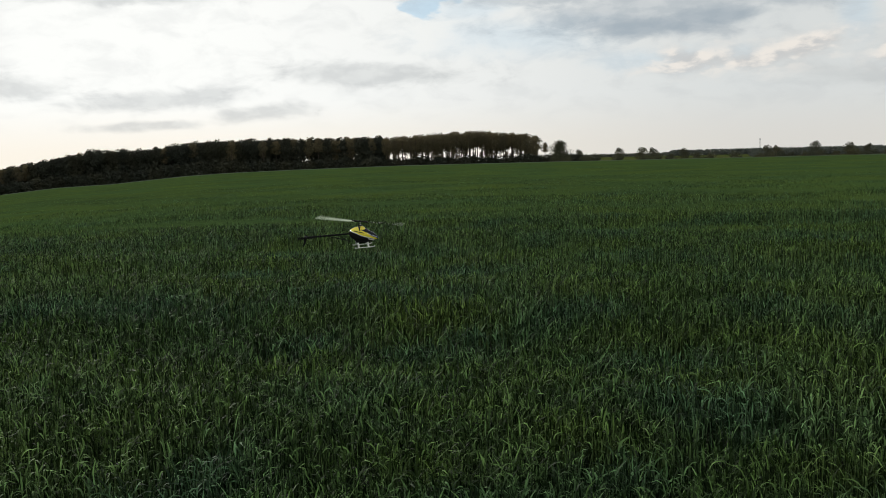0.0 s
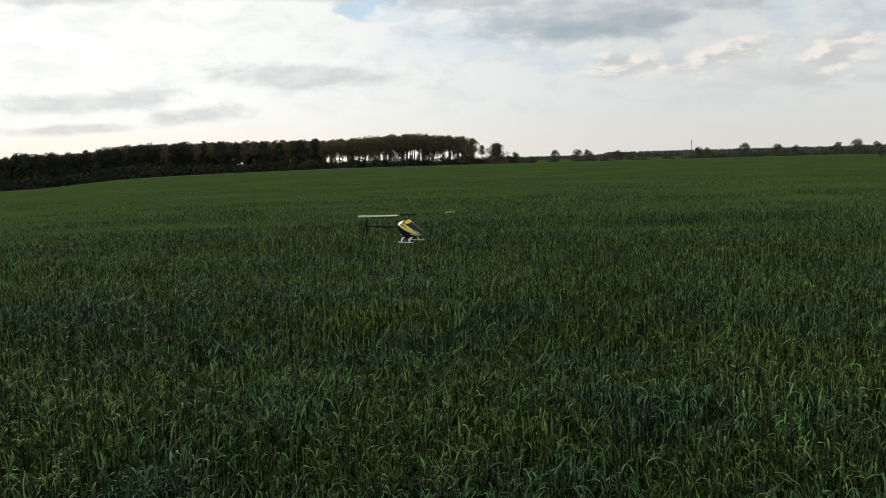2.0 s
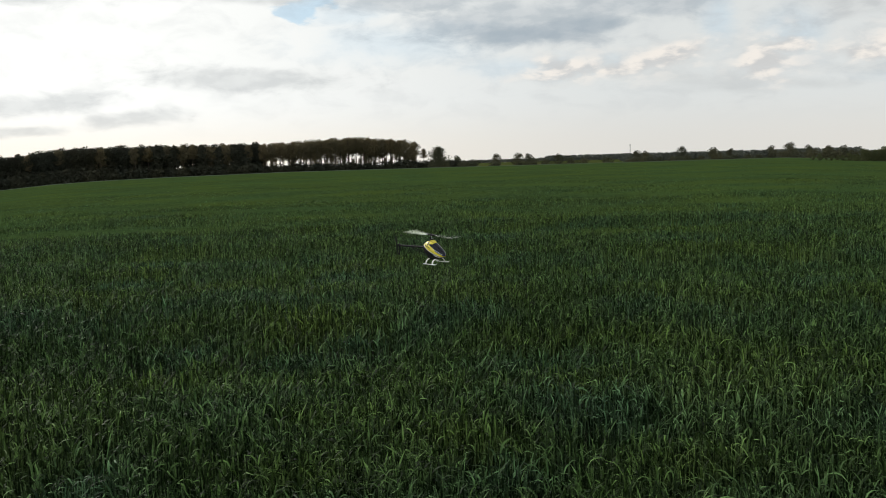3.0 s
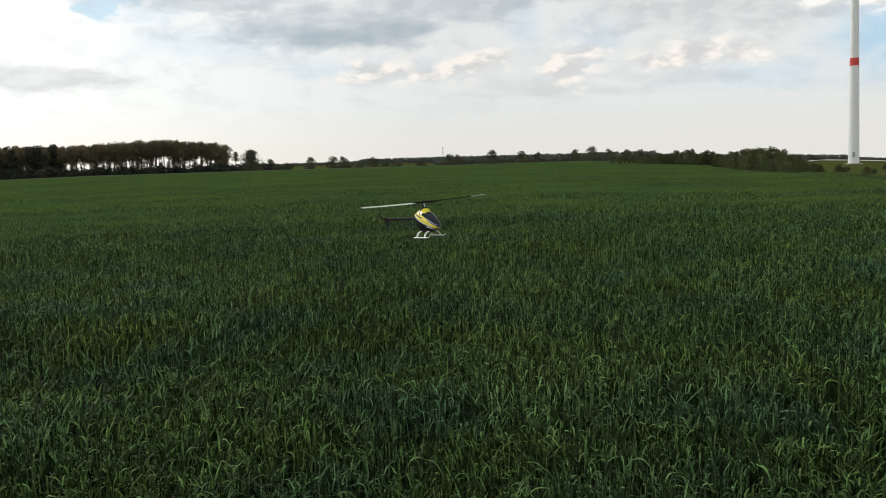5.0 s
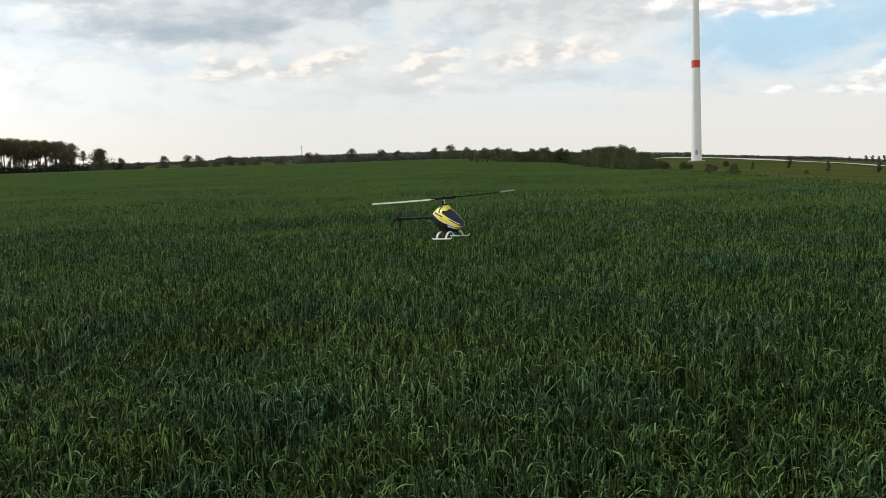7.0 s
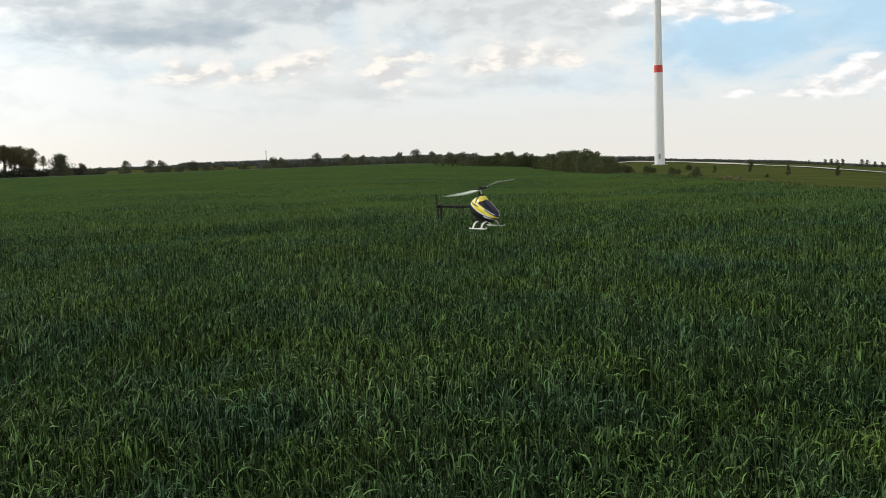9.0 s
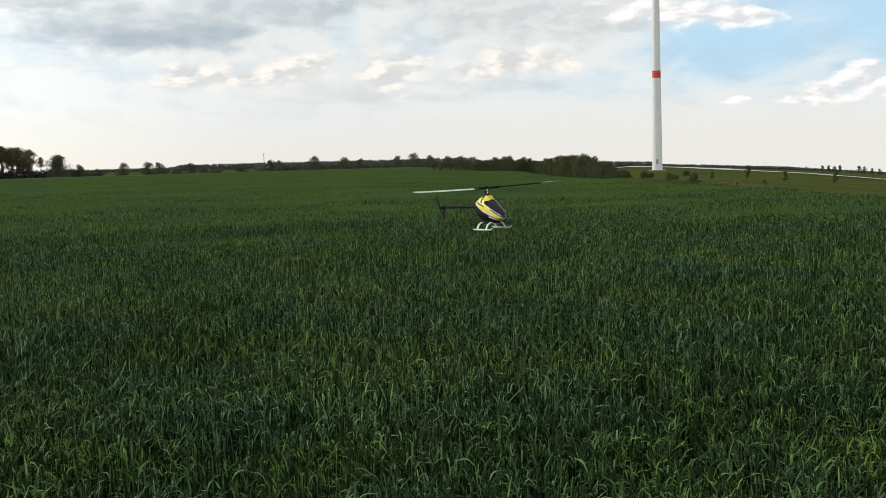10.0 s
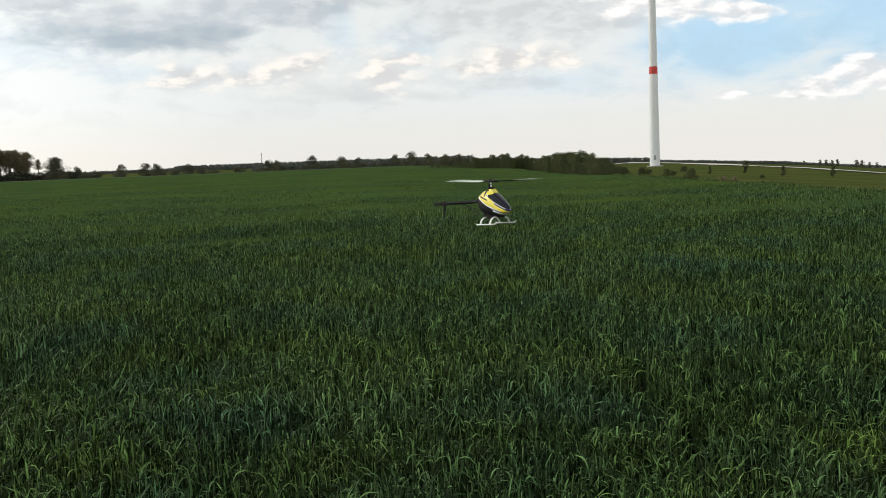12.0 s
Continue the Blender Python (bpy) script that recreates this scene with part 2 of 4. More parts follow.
# ---- helpers for building ----
def mesh_from(name, verts, faces, mats, index=None, smooth=False):
    me = bpy.data.meshes.new(name)
    verts = np.asarray(verts, dtype=np.float32)
    if isinstance(faces, np.ndarray):
        n = faces.shape[1]
        me.vertices.add(len(verts))
        me.vertices.foreach_set("co", verts.ravel())
        me.loops.add(faces.size)
        me.loops.foreach_set("vertex_index", faces.ravel().astype(np.int32))
        me.polygons.add(len(faces))
        me.polygons.foreach_set("loop_start", np.arange(0, faces.size, n, dtype=np.int32))
        me.polygons.foreach_set("loop_total", np.full(len(faces), n, dtype=np.int32))
        me.update(calc_edges=True)
        me.validate()
    else:
        me.from_pydata([tuple(map(float, v)) for v in verts], [], faces)
    for m in mats if isinstance(mats, (list, tuple)) else [mats]:
        me.materials.append(m)
    if index is not None:
        me.polygons.foreach_set("material_index", np.asarray(index, dtype=np.int32))
    if smooth:
        me.polygons.foreach_set("use_smooth", np.ones(len(me.polygons), dtype=bool))
    return me


def part(name, bm, mat, parent=None, label="", smooth=True):
    """Links a bmesh as one mesh object under a thing or a part."""
    me = bpy.data.meshes.new(name)
    for f in bm.faces:
        f.smooth = smooth
    bm.to_mesh(me)
    bm.free()
    me.materials.append(mat)
    ob = new(name, me)
    ob.parent = parent
    if label:
        ob["label"] = label
    return ob


def tube(bm, points, radii, sides=8, cap=True):
    """A round tube through points."""
    pts = [Vector(p) for p in points]
    rings = []
    for i, p in enumerate(pts):
        d = (pts[min(i + 1, len(pts) - 1)] - pts[max(i - 1, 0)]).normalized()
        q = d.to_track_quat("Z", "Y")
        r = radii[i] if isinstance(radii, (list, tuple)) else radii
        rings.append([bm.verts.new(p + q @ Vector((r * math.cos(a), r * math.sin(a), 0))) for a in (2 * math.pi * j / sides for j in range(sides))])
    for a, b in zip(rings, rings[1:]):
        for j in range(sides):
            bm.faces.new((a[j], a[(j + 1) % sides], b[(j + 1) % sides], b[j]))
    if cap:
        bm.faces.new([bm.verts.new(v.co) for v in rings[0]][::-1])
        bm.faces.new([bm.verts.new(v.co) for v in rings[-1]])


def box(bm, lo, hi, bevel=0.0):
    c = [(a + b) / 2 for a, b in zip(lo, hi)]
    s = [b - a for a, b in zip(lo, hi)]
    made = bmesh.ops.create_cube(bm, size=1.0, matrix=Matrix.Translation(c) @ Matrix.Diagonal((*s, 1)))
    if bevel:
        edges = list({e for v in made["verts"] for e in v.link_edges})
        bmesh.ops.bevel(bm, geom=edges, offset=bevel, segments=2, affect="EDGES", profile=0.6)


# ---- the lie of the land ----
EDGE_AZ = [-180, -60, -25, -22, -19, -15, -12.7, -9, -2, 7, 20, 27, 31, 35, 39, 60, 100, 180]
EDGE_EL = [-0.6, -1.3, -1.19, -0.89, -0.77, -0.43, -0.32, -0.23, -0.13, -0.13, -0.15, -0.15, -0.34, -0.48, -0.75, -0.9, -0.8, -0.6]
FAR_AZ = [-180, -30, -10, 8, 25, 30, 39, 44, 50, 54, 60, 90, 180]
FAR_EL = [-0.4, -0.8, -0.1, 0.06, 0.06, 0.0, -0.48, -0.66, -1.00, -1.32, -1.5, -0.8, -0.4]
CREST = 260.0
CROP = 0.45


def ground_z(x, y):
    """Height of the soil: a flat near field, a low crest, then a shallow dip and rising or falling distance."""
    x, y = np.asarray(x, float), np.asarray(y, float)
    r = np.hypot(x, y)
    az = np.degrees(np.arctan2(x, y))
    crest_z = EYE[2] - CROP + CREST * np.tan(np.radians(np.interp(az, EDGE_AZ, EDGE_EL)))
    far_el = np.interp(az, FAR_AZ, FAR_EL)
    s = np.clip((r - 25) / (CREST - 25), 0, 1)
    z = crest_z * s
    # right of the crop's edge the land sinks to the tower and the track
    right = np.clip((az - 34) / 6, 0, 1) * np.clip((110 - az) / 20, 0, 1)
    r0 = np.interp(az, [40, 46, 50, 54], [100, 85, 65, 50])
    z300 = EYE[2] + 300 * np.tan(np.radians(np.interp(az, [39, 42, 44, 46, 48, 50, 52, 54, 66, 100], [-0.93, -0.93, -1.03, -1.10, -1.18, -1.28, -1.38, -1.50, -1.6, -1.2])))
    z640 = EYE[2] + 640 * np.tan(np.radians(np.interp(az, [39, 42, 44, 46, 48, 50, 52, 54, 66, 100], [-0.50, -0.58, -0.68, -0.78, -0.92, -1.03, -1.20, -1.36, -1.5, -1.0])))
    sink = z300 * np.clip((r - r0) / (300 - r0), 0, 1) + (z640 - z300) * np.clip((r - 300) / 340, 0, 2.2)
    z = z * (1 - right) + sink * right
    dip_z = EYE[2] - CROP - 4.0 + r * np.tan(np.radians(np.interp(az, EDGE_AZ, EDGE_EL)))
    dip_z = dip_z * (1 - right) + sink * right
    s2 = np.clip((r - CREST) / 120, 0, 1)
    z = np.where(r > CREST, z * (1 - s2) + dip_z * s2, z)
    far_z = EYE[2] + np.maximum(r, 1) * np.tan(np.radians(far_el))
    s3 = np.clip((r - 640) / 400, 0, 1)
    s3 = s3 * s3 * (3 - 2 * s3)
    z = z * (1 - s3) + far_z * s3
    return z


def polar_sheet(name, rs, azs, lift, mat, keep=None):
    rr, aa = np.meshgrid(rs, np.radians(azs), indexing="ij")
    x, y = rr * np.sin(aa) + 0.4, rr * np.cos(aa) - 0.7
    z = ground_z(x, y) + (lift(rr, x, y) if lift else 0)
    n, m = rr.shape
    idx = np.arange(n * m).reshape(n, m)
    faces = np.stack([idx[:-1, :-1], idx[1:, :-1], idx[1:, 1:], idx[:-1, 1:]], -1).reshape(-1, 4)[:, ::-1]
    verts = np.stack([x, y, z], -1).reshape(-1, 3)
    if keep is not None:
        k = keep(x, y).ravel()
        faces = faces[k[faces].all(1)]
    return new(name, mesh_from(name, verts, np.ascontiguousarray(faces), mat, smooth=True))


rs_all = np.concatenate([[0.02], np.linspace(2, 60, 40), np.geomspace(64, 4600, 90)])
ground = polar_sheet("ground", rs_all, np.arange(-180, 180.1, 1.5), None, M_SOIL)
tagged(ground, "rough green meadow and soil reaching to the horizon", "ground", kind="structure")


# soil sheet whose near-black colour deepens the gaps in the near crop
soil = polar_sheet("field_soil", np.concatenate([[0.02], np.linspace(0.5, 16, 40)]), np.arange(-180, 180.1, 3), lambda r, x, y: 0.022 + 0.02 * np.sin(x * 5 + y) * np.sin(y * 4.3), M_SHADED_SOIL,
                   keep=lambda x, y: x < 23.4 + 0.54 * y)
tagged(soil, "brown soil between the crop rows, darkened in colour to deepen the shade", "soil", kind="structure")


def crop_lift(r, x, y):
    h = np.interp(r, [8, 14, 20, 30, 45, 70, 110, 300], [-0.05, -0.02, 0.18, 0.30, 0.38, 0.44, 0.46, 0.46])
    edge = np.clip((23.4 + 0.54 * y - x) / 1.2, 0, 1)
    wav = 0.025 * np.sin(x * 0.9 + 1.3 * np.sin(y * 0.31)) * np.sin(y * 0.7 + np.sin(x * 0.23))
    return (h + wav * np.clip((r - 30) / 60, 0, 1)) * edge - 0.04 * (1 - edge)


canopy = polar_sheet("cereal_field", np.concatenate([np.linspace(8, 60, 60), np.geomspace(61, 440, 80)]), np.arange(-180, 180.1, 1.0), crop_lift, M_CANOPY,
                     keep=lambda x, y: x < 24 + 0.54 * y)
tagged(canopy, "dense green young cereal crop covering the gently rolling field", "crop", kind="stuff")


def stems(base, az, length, width, lean, sides):
    """Upright stalks: a tapering strip (sides 1) or a three-sided tube each."""
    n = len(base)
    out = np.stack([np.cos(az) * np.sin(lean), np.sin(az) * np.sin(lean), np.cos(lean)], 1) * length[:, None]
    turns = [0, math.pi] if sides == 1 else [0, 2.094, 4.189]
    ring = np.stack([np.stack([-np.sin(az + t), np.cos(az + t), np.zeros(n)], 1) * width[:, None] * 0.5 for t in turns], 1)
    m = len(turns)
    verts = np.concatenate([base[:, None] + ring, (base + out)[:, None] + ring * 0.6], 1).reshape(-1, 3)
    one = []
    for q in range(sides):
        p = (q + 1) % m
        one += [(q, p, m + p), (q, m + p, m + q)]
    faces = ((np.arange(n) * 2 * m)[:, None, None] + np.array(one)[None]).reshape(-1, 3)
    return verts, faces


def leaves(base, az, length, width, lean, bend, segs, rng):
    """Leaves that stand off the stalk, kink and taper: one strip each."""
    n = len(base)
    s = np.array({3: [0, 0.36, 0.56, 1.0], 2: [0, 0.42, 1.0], 1: [0, 1.0]}[segs])
    kink = np.array({3: [0, 0.15, 0.85, 1.0], 2: [0, 0.3, 1.0], 1: [0, 0.5]}[segs])
    theta = lean[:, None] + bend[:, None] * kink[None, :]
    step = length[:, None] * np.diff(s)[None, :]
    out = np.concatenate([np.zeros((n, 1)), np.cumsum(np.sin((theta[:, 1:] + theta[:, :-1]) / 2) * step, 1)], 1)
    up = np.concatenate([np.zeros((n, 1)), np.cumsum(np.cos((theta[:, 1:] + theta[:, :-1]) / 2) * step, 1)], 1)
    ca, sa = np.cos(az)[:, None], np.sin(az)[:, None]
    mid = base[:, None, :] + np.stack([out * ca, out * sa, up], -1)
    w = width[:, None] * 0.5 * (1 - s[None, :] ** 2.2 * 0.7) * (0.65 + 0.35 * np.minimum(1, s[None, :] * 3))
    tw = rng.uniform(-0.5, 0.5, n)[:, None] + rng.uniform(-0.9, 0.9, n)[:, None] * s[None, :]
    side = np.stack([-sa * np.cos(tw), ca * np.cos(tw), np.sin(tw)], -1) * w[..., None]
    pairs = np.stack([mid - side, mid + side], 2)[:, :segs].reshape(n, -1, 3)
    verts = np.concatenate([pairs, mid[:, segs:]], 1).reshape(-1, 3)
    one = []
    for i in range(segs - 1):
        one += [(2 * i, 2 * i + 1, 2 * i + 3), (2 * i, 2 * i + 3, 2 * i + 2)]
    one.append((2 * segs - 2, 2 * segs - 1, 2 * segs))
    faces = ((np.arange(n) * (2 * segs + 1))[:, None, None] + np.array(one)[None]).reshape(-1, 3)
    return verts, faces


def crop_zone(name, r1, r2, density, per, segs, width, stem, tall, root, seed, turn=(-36, 66), leafy=1.0, droop=0.27, spread=0.045):
    """Cereal plants between two distances: stalks, each with some kinked leaves."""
    rng = np.random.default_rng(seed)
    a1, a2 = radians(turn[0]), radians(turn[1])
    count = int((a2 - a1) / 2 * (r2 * r2 - r1 * r1) * density)
    r = np.sqrt(rng.uniform(r1 * r1, r2 * r2, count))
    a = rng.uniform(a1, a2, count)
    # stalks stand in tufts
    x, y = r * np.sin(a), r * np.cos(a)
    tuft = rng.integers(0, max(1, count // (7 if segs == 3 else 5 if spread < 0.05 else 2)), count)
    x, y = x[tuft] + rng.normal(0, spread, count), y[tuft] + rng.normal(0, spread, count)
    # thinner spots
    thin = np.sin(x * 1.1 + 2 * np.sin(y * 0.5)) * np.sin(y * 0.9 + 1.5 * np.sin(x * 0.6))
    keep = (x < 23.8 + 0.54 * y) & (rng.uniform(-1, 1, count) < 0.7 - thin * 0.6)
    x, y = x[keep], y[keep]
    n = len(x)
    z = ground_z(x, y)
    patch = 0.5 + 0.5 * np.sin(x * 0.37 + 1.7 * np.sin(y * 0.21)) * np.sin(y * 0.43 + 1.1 * np.sin(x * 0.29 + 1))
    band = np.sin(y * 0.80 + 0.9 * np.sin(x * 0.19) + 0.10 * x) * np.sin(y * 0.27 + 1.3 * np.sin(x * 0.11 + 2))
    h = tall * (0.78 + 0.28 * patch + 0.30 * np.clip(band, -1, 0.4) * np.clip((70 - np.hypot(x, y)) / 40, 0.15, 1)) * rng.uniform(0.74, 1.08, n)
    az = rng.uniform(0, 2 * math.pi, n)
    lean = np.abs(rng.normal(0, 0.13, n))
    foot = np.stack([x, y, z + h * root], 1)
    v1, f1 = stems(foot, az, h * (1 - root), stem * rng.uniform(0.75, 1.25, n), lean, 3 if segs == 3 else 1)
    base, la, ln, wd, off, bend = [], [], [], [], [], []
    for i in range(per):
        k = 1 - 0.45 * rng.uniform(0, 1, n) ** 2
        tip = h * (1 - root) * k
        base.append(foot + np.stack([np.cos(az) * np.sin(lean), np.sin(az) * np.sin(lean), np.cos(lean)], 1) * tip[:, None])
        la.append(rng.uniform(0, 2 * math.pi, n))
        ln.append(tall * droop * rng.uniform(0.7, 1.4, n))
        wd.append(width * rng.uniform(0.7, 1.25, n))
        off.append(np.abs(rng.normal(0.42, 0.28, n)))
        bend.append(np.where(rng.uniform(0, 1, n) < 0.28, 0.25, 1.45) * rng.uniform(0.55, 1.3, n))
    some = rng.uniform(0, 1, n * per) < leafy
    v2, f2 = leaves(np.concatenate(base)[some], *(np.concatenate(q)[some] for q in (la, ln, wd, off, bend)), segs, rng)
    which = np.concatenate([np.zeros(len(f1), int), np.ones(len(f2), int)])
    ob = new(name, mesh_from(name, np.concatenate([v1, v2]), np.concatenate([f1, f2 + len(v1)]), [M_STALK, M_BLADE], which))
    return tagged(ob, "upright green cereal stalks with kinked drooping leaves", "crop", kind="stuff")


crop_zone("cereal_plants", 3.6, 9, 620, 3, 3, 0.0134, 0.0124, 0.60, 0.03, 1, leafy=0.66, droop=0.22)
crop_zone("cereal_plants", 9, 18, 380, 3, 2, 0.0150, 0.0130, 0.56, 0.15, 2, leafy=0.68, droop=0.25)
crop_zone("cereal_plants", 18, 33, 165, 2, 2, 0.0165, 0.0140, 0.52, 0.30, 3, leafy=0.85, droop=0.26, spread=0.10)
crop_zone("cereal_plants", 33, 52, 80, 2, 1, 0.020, 0.016, 0.48, 0.45, 7, leafy=0.8, droop=0.24, spread=0.3)
crop_zone("cereal_plants", 52, 90, 26, 2, 1, 0.028, 0.022, 0.465, 0.55, 4, leafy=0.8, spread=0.8)
crop_zone("cereal_plants", 90, 150, 7, 1, 1, 0.034, 0.030, 0.465, 0.55, 8, leafy=0.8, spread=0.8)
crop_zone("cereal_plants", 0.7, 3.6, 220, 2, 2, 0.022, 0.012, 0.46, 0.05, 5)
crop_zone("cereal_plants", 0.7, 14, 45, 1, 2, 0.030, 0.020, 0.46, 0.10, 6, (66, 324))

# paler strip along the crest: the crop's sheen at a grazing angle, painted in
crest = polar_sheet("crest_crop", np.linspace(246, 262, 9), np.arange(-36, 40, 0.12), lambda r, x, y: 0.40 + 0.13 * np.sin((r - 246) / 16 * math.pi) + 0.03 * np.sin(x * 3.1 + y * 1.7), M_CREST_SHEEN, keep=lambda x, y: x < 23 + 0.54 * y)
tagged(crest, "pale grey-green strip imitating the crop's sheen along the crest of the field", "crop", kind="stuff")

# ---- track across the meadow ----
def strip_on_ground(name, line, lift, mat, steps=24):
    """A band over the ground along places (x, y, width)."""
    verts, faces = [], []
    for i, (p, q) in enumerate(zip(line, line[1:])):
        d = (Vector(q[:2]) - Vector(p[:2])).normalized()
        for j in range(steps + (i == len(line) - 2)):
            f = j / steps
            x, y, w = (a + (b - a) * f for a, b in zip(p, q))
            for e in (-w / 2, 0, w / 2):
                ex, ey = x - d.y * e, y + d.x * e
                verts.append((ex, ey, float(ground_z(ex, ey)) + lift))
    for k in range(3, len(verts), 3):
        faces += [(k - 3, k - 2, k + 1, k), (k - 2, k - 1, k + 2, k + 1)]
    return new(name, mesh_from(name, verts, faces, mat))


def polar(az, r):
    return (r * math.sin(radians(az)), r * math.cos(radians(az)))


TRACK = [(57, 150, 1.6), (53.98, 200, 2.0), (52.05, 283, 3.6), (50.59, 365, 6.5), (49.11, 417, 10), (47.9, 448, 13), (46.06, 500, 20), (44.5, 591, 30), (42.59, 626, 40), (40.0, 684, 46), (38.5, 740, 50)]
track = strip_on_ground("track", [(*polar(az, r), w) for az, r, w in TRACK], 0.25, M_ROAD)
tagged(track, "pale bare sandy strip along the far side of the meadow", "track", kind="structure")


# ---- wind turbine tower ----
def tower():
    x, y = polar(41.77, 395)
    z = float(ground_z(x, y))
    root = tagged(new("wind_turbine_tower"), "white tubular wind turbine tower with a red band", "tower")
    root.location = (x, y, z)
    top, r0, r1 = 112.0, 2.04, 0.98

    def rad(h):
        return r0 + (r1 - r0) * h / top

    def shell(name, h0, h1, mat, label="", grow=0.0):
        bm = bmesh.new()
        n = max(2, int((h1 - h0) / 6) + 1)
        tube(bm, [(0, 0, h0 + (h1 - h0) * i / (n - 1)) for i in range(n)], [rad(h0 + (h1 - h0) * i / (n - 1)) + grow for i in range(n)], 40)
        return part(name, bm, mat, root, label)

    shell("shaft", 0, 36.9, M_TOWER)
    shell("red_band", 36.9, 39.8, M_RED, "red warning band", 0.01)
    shell("shaft", 39.8, top, M_TOWER)
    for h in (0.1, 22.0, 64.0, 88.0):
        shell("flange", h, h + 0.16, M_TOWER, "", 0.05)
    # service door on the side that faces the field
    a = math.atan2(-y, -x)
    bm = bmesh.new()
    box(bm, (-0.05, -0.42, 2.6), (0.06, 0.42, 4.5), 0.03)
    ob = part("door", bm, M_STEEL, root, "small grey service door")
    ob.matrix_local = pose(rad(3.5) * math.cos(a), rad(3.5) * math.sin(a), 0, 0, 0, math.degrees(a))
    bm = bmesh.new()
    tube(bm, [(0, 0, -1.0), (0, 0, 0.3)], [3.4, 3.2], 32)
    part("foundation", bm, M_CONCRETE, root, "grey concrete foundation")


tower()


# ---- lattice mast far off ----
def mast():
    x, y = polar(18.5, 1500)
    z = float(ground_z(x, y))
    root = tagged(new("radio_mast"), "thin grey steel lattice radio mast beyond the trees", "mast")
    root.location = (x, y, z)
    h, w = 2.45 + 1500 * math.tan(radians(0.92)) - z, 0.55
    for a in range(3):
        c, s = math.cos(a * 2.094), math.sin(a * 2.094)
        bm = bmesh.new()
        tube(bm, [(w * c, w * s, 0), (w * 0.7 * c, w * 0.7 * s, h)], 0.16, 6)
        part("leg", bm, M_STEEL, root)
    for i in range(12):
        bm = bmesh.new()
        z0 = h * i / 12
        pts = [(w * math.cos(a * 2.094), w * math.sin(a * 2.094), z0 + (h / 12) * (a % 2)) for a in range(4)]
        tube(bm, pts, 0.09, 4)
        part("brace", bm, M_STEEL, root)
    bm = bmesh.new()
    tube(bm, [(0, 0, h - 2.6), (0, 0, h)], 0.75, 8)
    part("antenna", bm, M_STEEL, root)


mast()


# ---- trees ----
def crown_mesh(name, clumps, leaf, per, mat, seed):
    """Leaf clumps: many small quads scattered in lumpy balls."""
    rng = np.random.default_rng(seed)
    vs = []
    for cx, cy, cz, rx, rz in clumps:
        u = rng.normal(size=(per, 3))
        u /= np.linalg.norm(u, axis=1)[:, None]
        q = rng.uniform(0.35, 1.08, per) ** 0.6
        vs.append(np.array([cx, cy, cz]) + u * q[:, None] * np.array([rx, rx, rz]))
    c = np.concatenate(vs)
    n = len(c)
    d1 = rng.normal(size=(n, 3))
    d1 /= np.linalg.norm(d1, axis=1)[:, None]
    d2 = np.cross(d1, rng.normal(size=(n, 3)))
    d2 /= np.linalg.norm(d2, axis=1)[:, None]
    size = leaf * rng.uniform(0.5, 1.3, n)[:, None]
    v = np.stack([c - d1 * size, c + d1 * size * 0.8 - d2 * size * 0.7, c + d1 * size * 0.6 + d2 * size * 0.8], 1).reshape(-1, 3)
    f = np.arange(n * 3).reshape(n, 3)
    return mesh_from(name, v, f, mat)


def build_tree(name, label, category, height, crown_w, bare, clump_count, leaf, per, mat, seed, group="", trunk=0.022, limbs=6, fork=1, skirt=0):
    """A trunk with limbs and a crown of many small leaves. bare: share of the height without crown."""
    rng = random.Random(seed)
    root = tagged(new(name), label, category, group)
    bm = bmesh.new()
    for s in range(fork):
        ox, oy = (rng.uniform(-0.6, 0.6), rng.uniform(-0.6, 0.6)) if fork > 1 else (0, 0)
        bend = [rng.uniform(-0.03, 0.03) * height for _ in range(4)]
        top = height * rng.uniform(0.86, 0.94)
        line = [(ox + bend[0] * k * 0.3, oy + bend[1] * k * k * 0.3, top * k) for k in (0, 0.25, 0.5, 0.75, 1.0)]
        r = trunk * height / fork ** 0.5
        tube(bm, [(line[0][0], line[0][1], -0.8)] + line, [r * 1.25, r, r * 0.85, r * 0.65, r * 0.4, r * 0.1], 6)
        for i in range(limbs):
            k = bare + (0.95 - bare) * (i + rng.random()) / limbs
            p = Vector(line[0]).lerp(Vector(line[-1]), k)
            a = rng.uniform(0, 6.28)
            reach = crown_w * 0.42 * rng.uniform(0.7, 1.1) * (1.15 - k)
            e = p + Vector((math.cos(a) * reach, math.sin(a) * reach, height * 0.12))
            tube(bm, [p, p.lerp(e, 0.55) + Vector((0, 0, 0.02 * height)), e], [r * 0.35, r * 0.22, r * 0.06], 5)
    part("trunk", bm, M_BARK, root)
    clumps = []
    for i in range(clump_count):
        k = (i + rng.random()) / clump_count
        cz = height * (bare + (0.96 - bare) * k)
        w = crown_w * 0.5 * (math.sin(math.pi * min(1, 0.18 + 0.80 * k)) ** 0.6 if bare else math.cos(1.5 * k) ** 0.6)
        a, q = rng.uniform(0, 6.28), rng.uniform(0.1, 0.85)
        size = crown_w * rng.uniform(0.14, 0.27)
        clumps.append((w * q * math.cos(a), w * q * math.sin(a), cz - size * 0.3, size, size * rng.uniform(0.6, 0.9)))
    for i in range(skirt):
        k = rng.uniform(0.12, bare)
        a, size = rng.uniform(0, 6.28), crown_w * rng.uniform(0.05, 0.13)
        clumps.append((size * math.cos(a), size * math.sin(a), height * k, size, size * rng.uniform(1.2, 2.6)))
    crown = new("crown", crown_mesh("crown", clumps, leaf, per, mat, seed))
    crown.parent = root
    return root


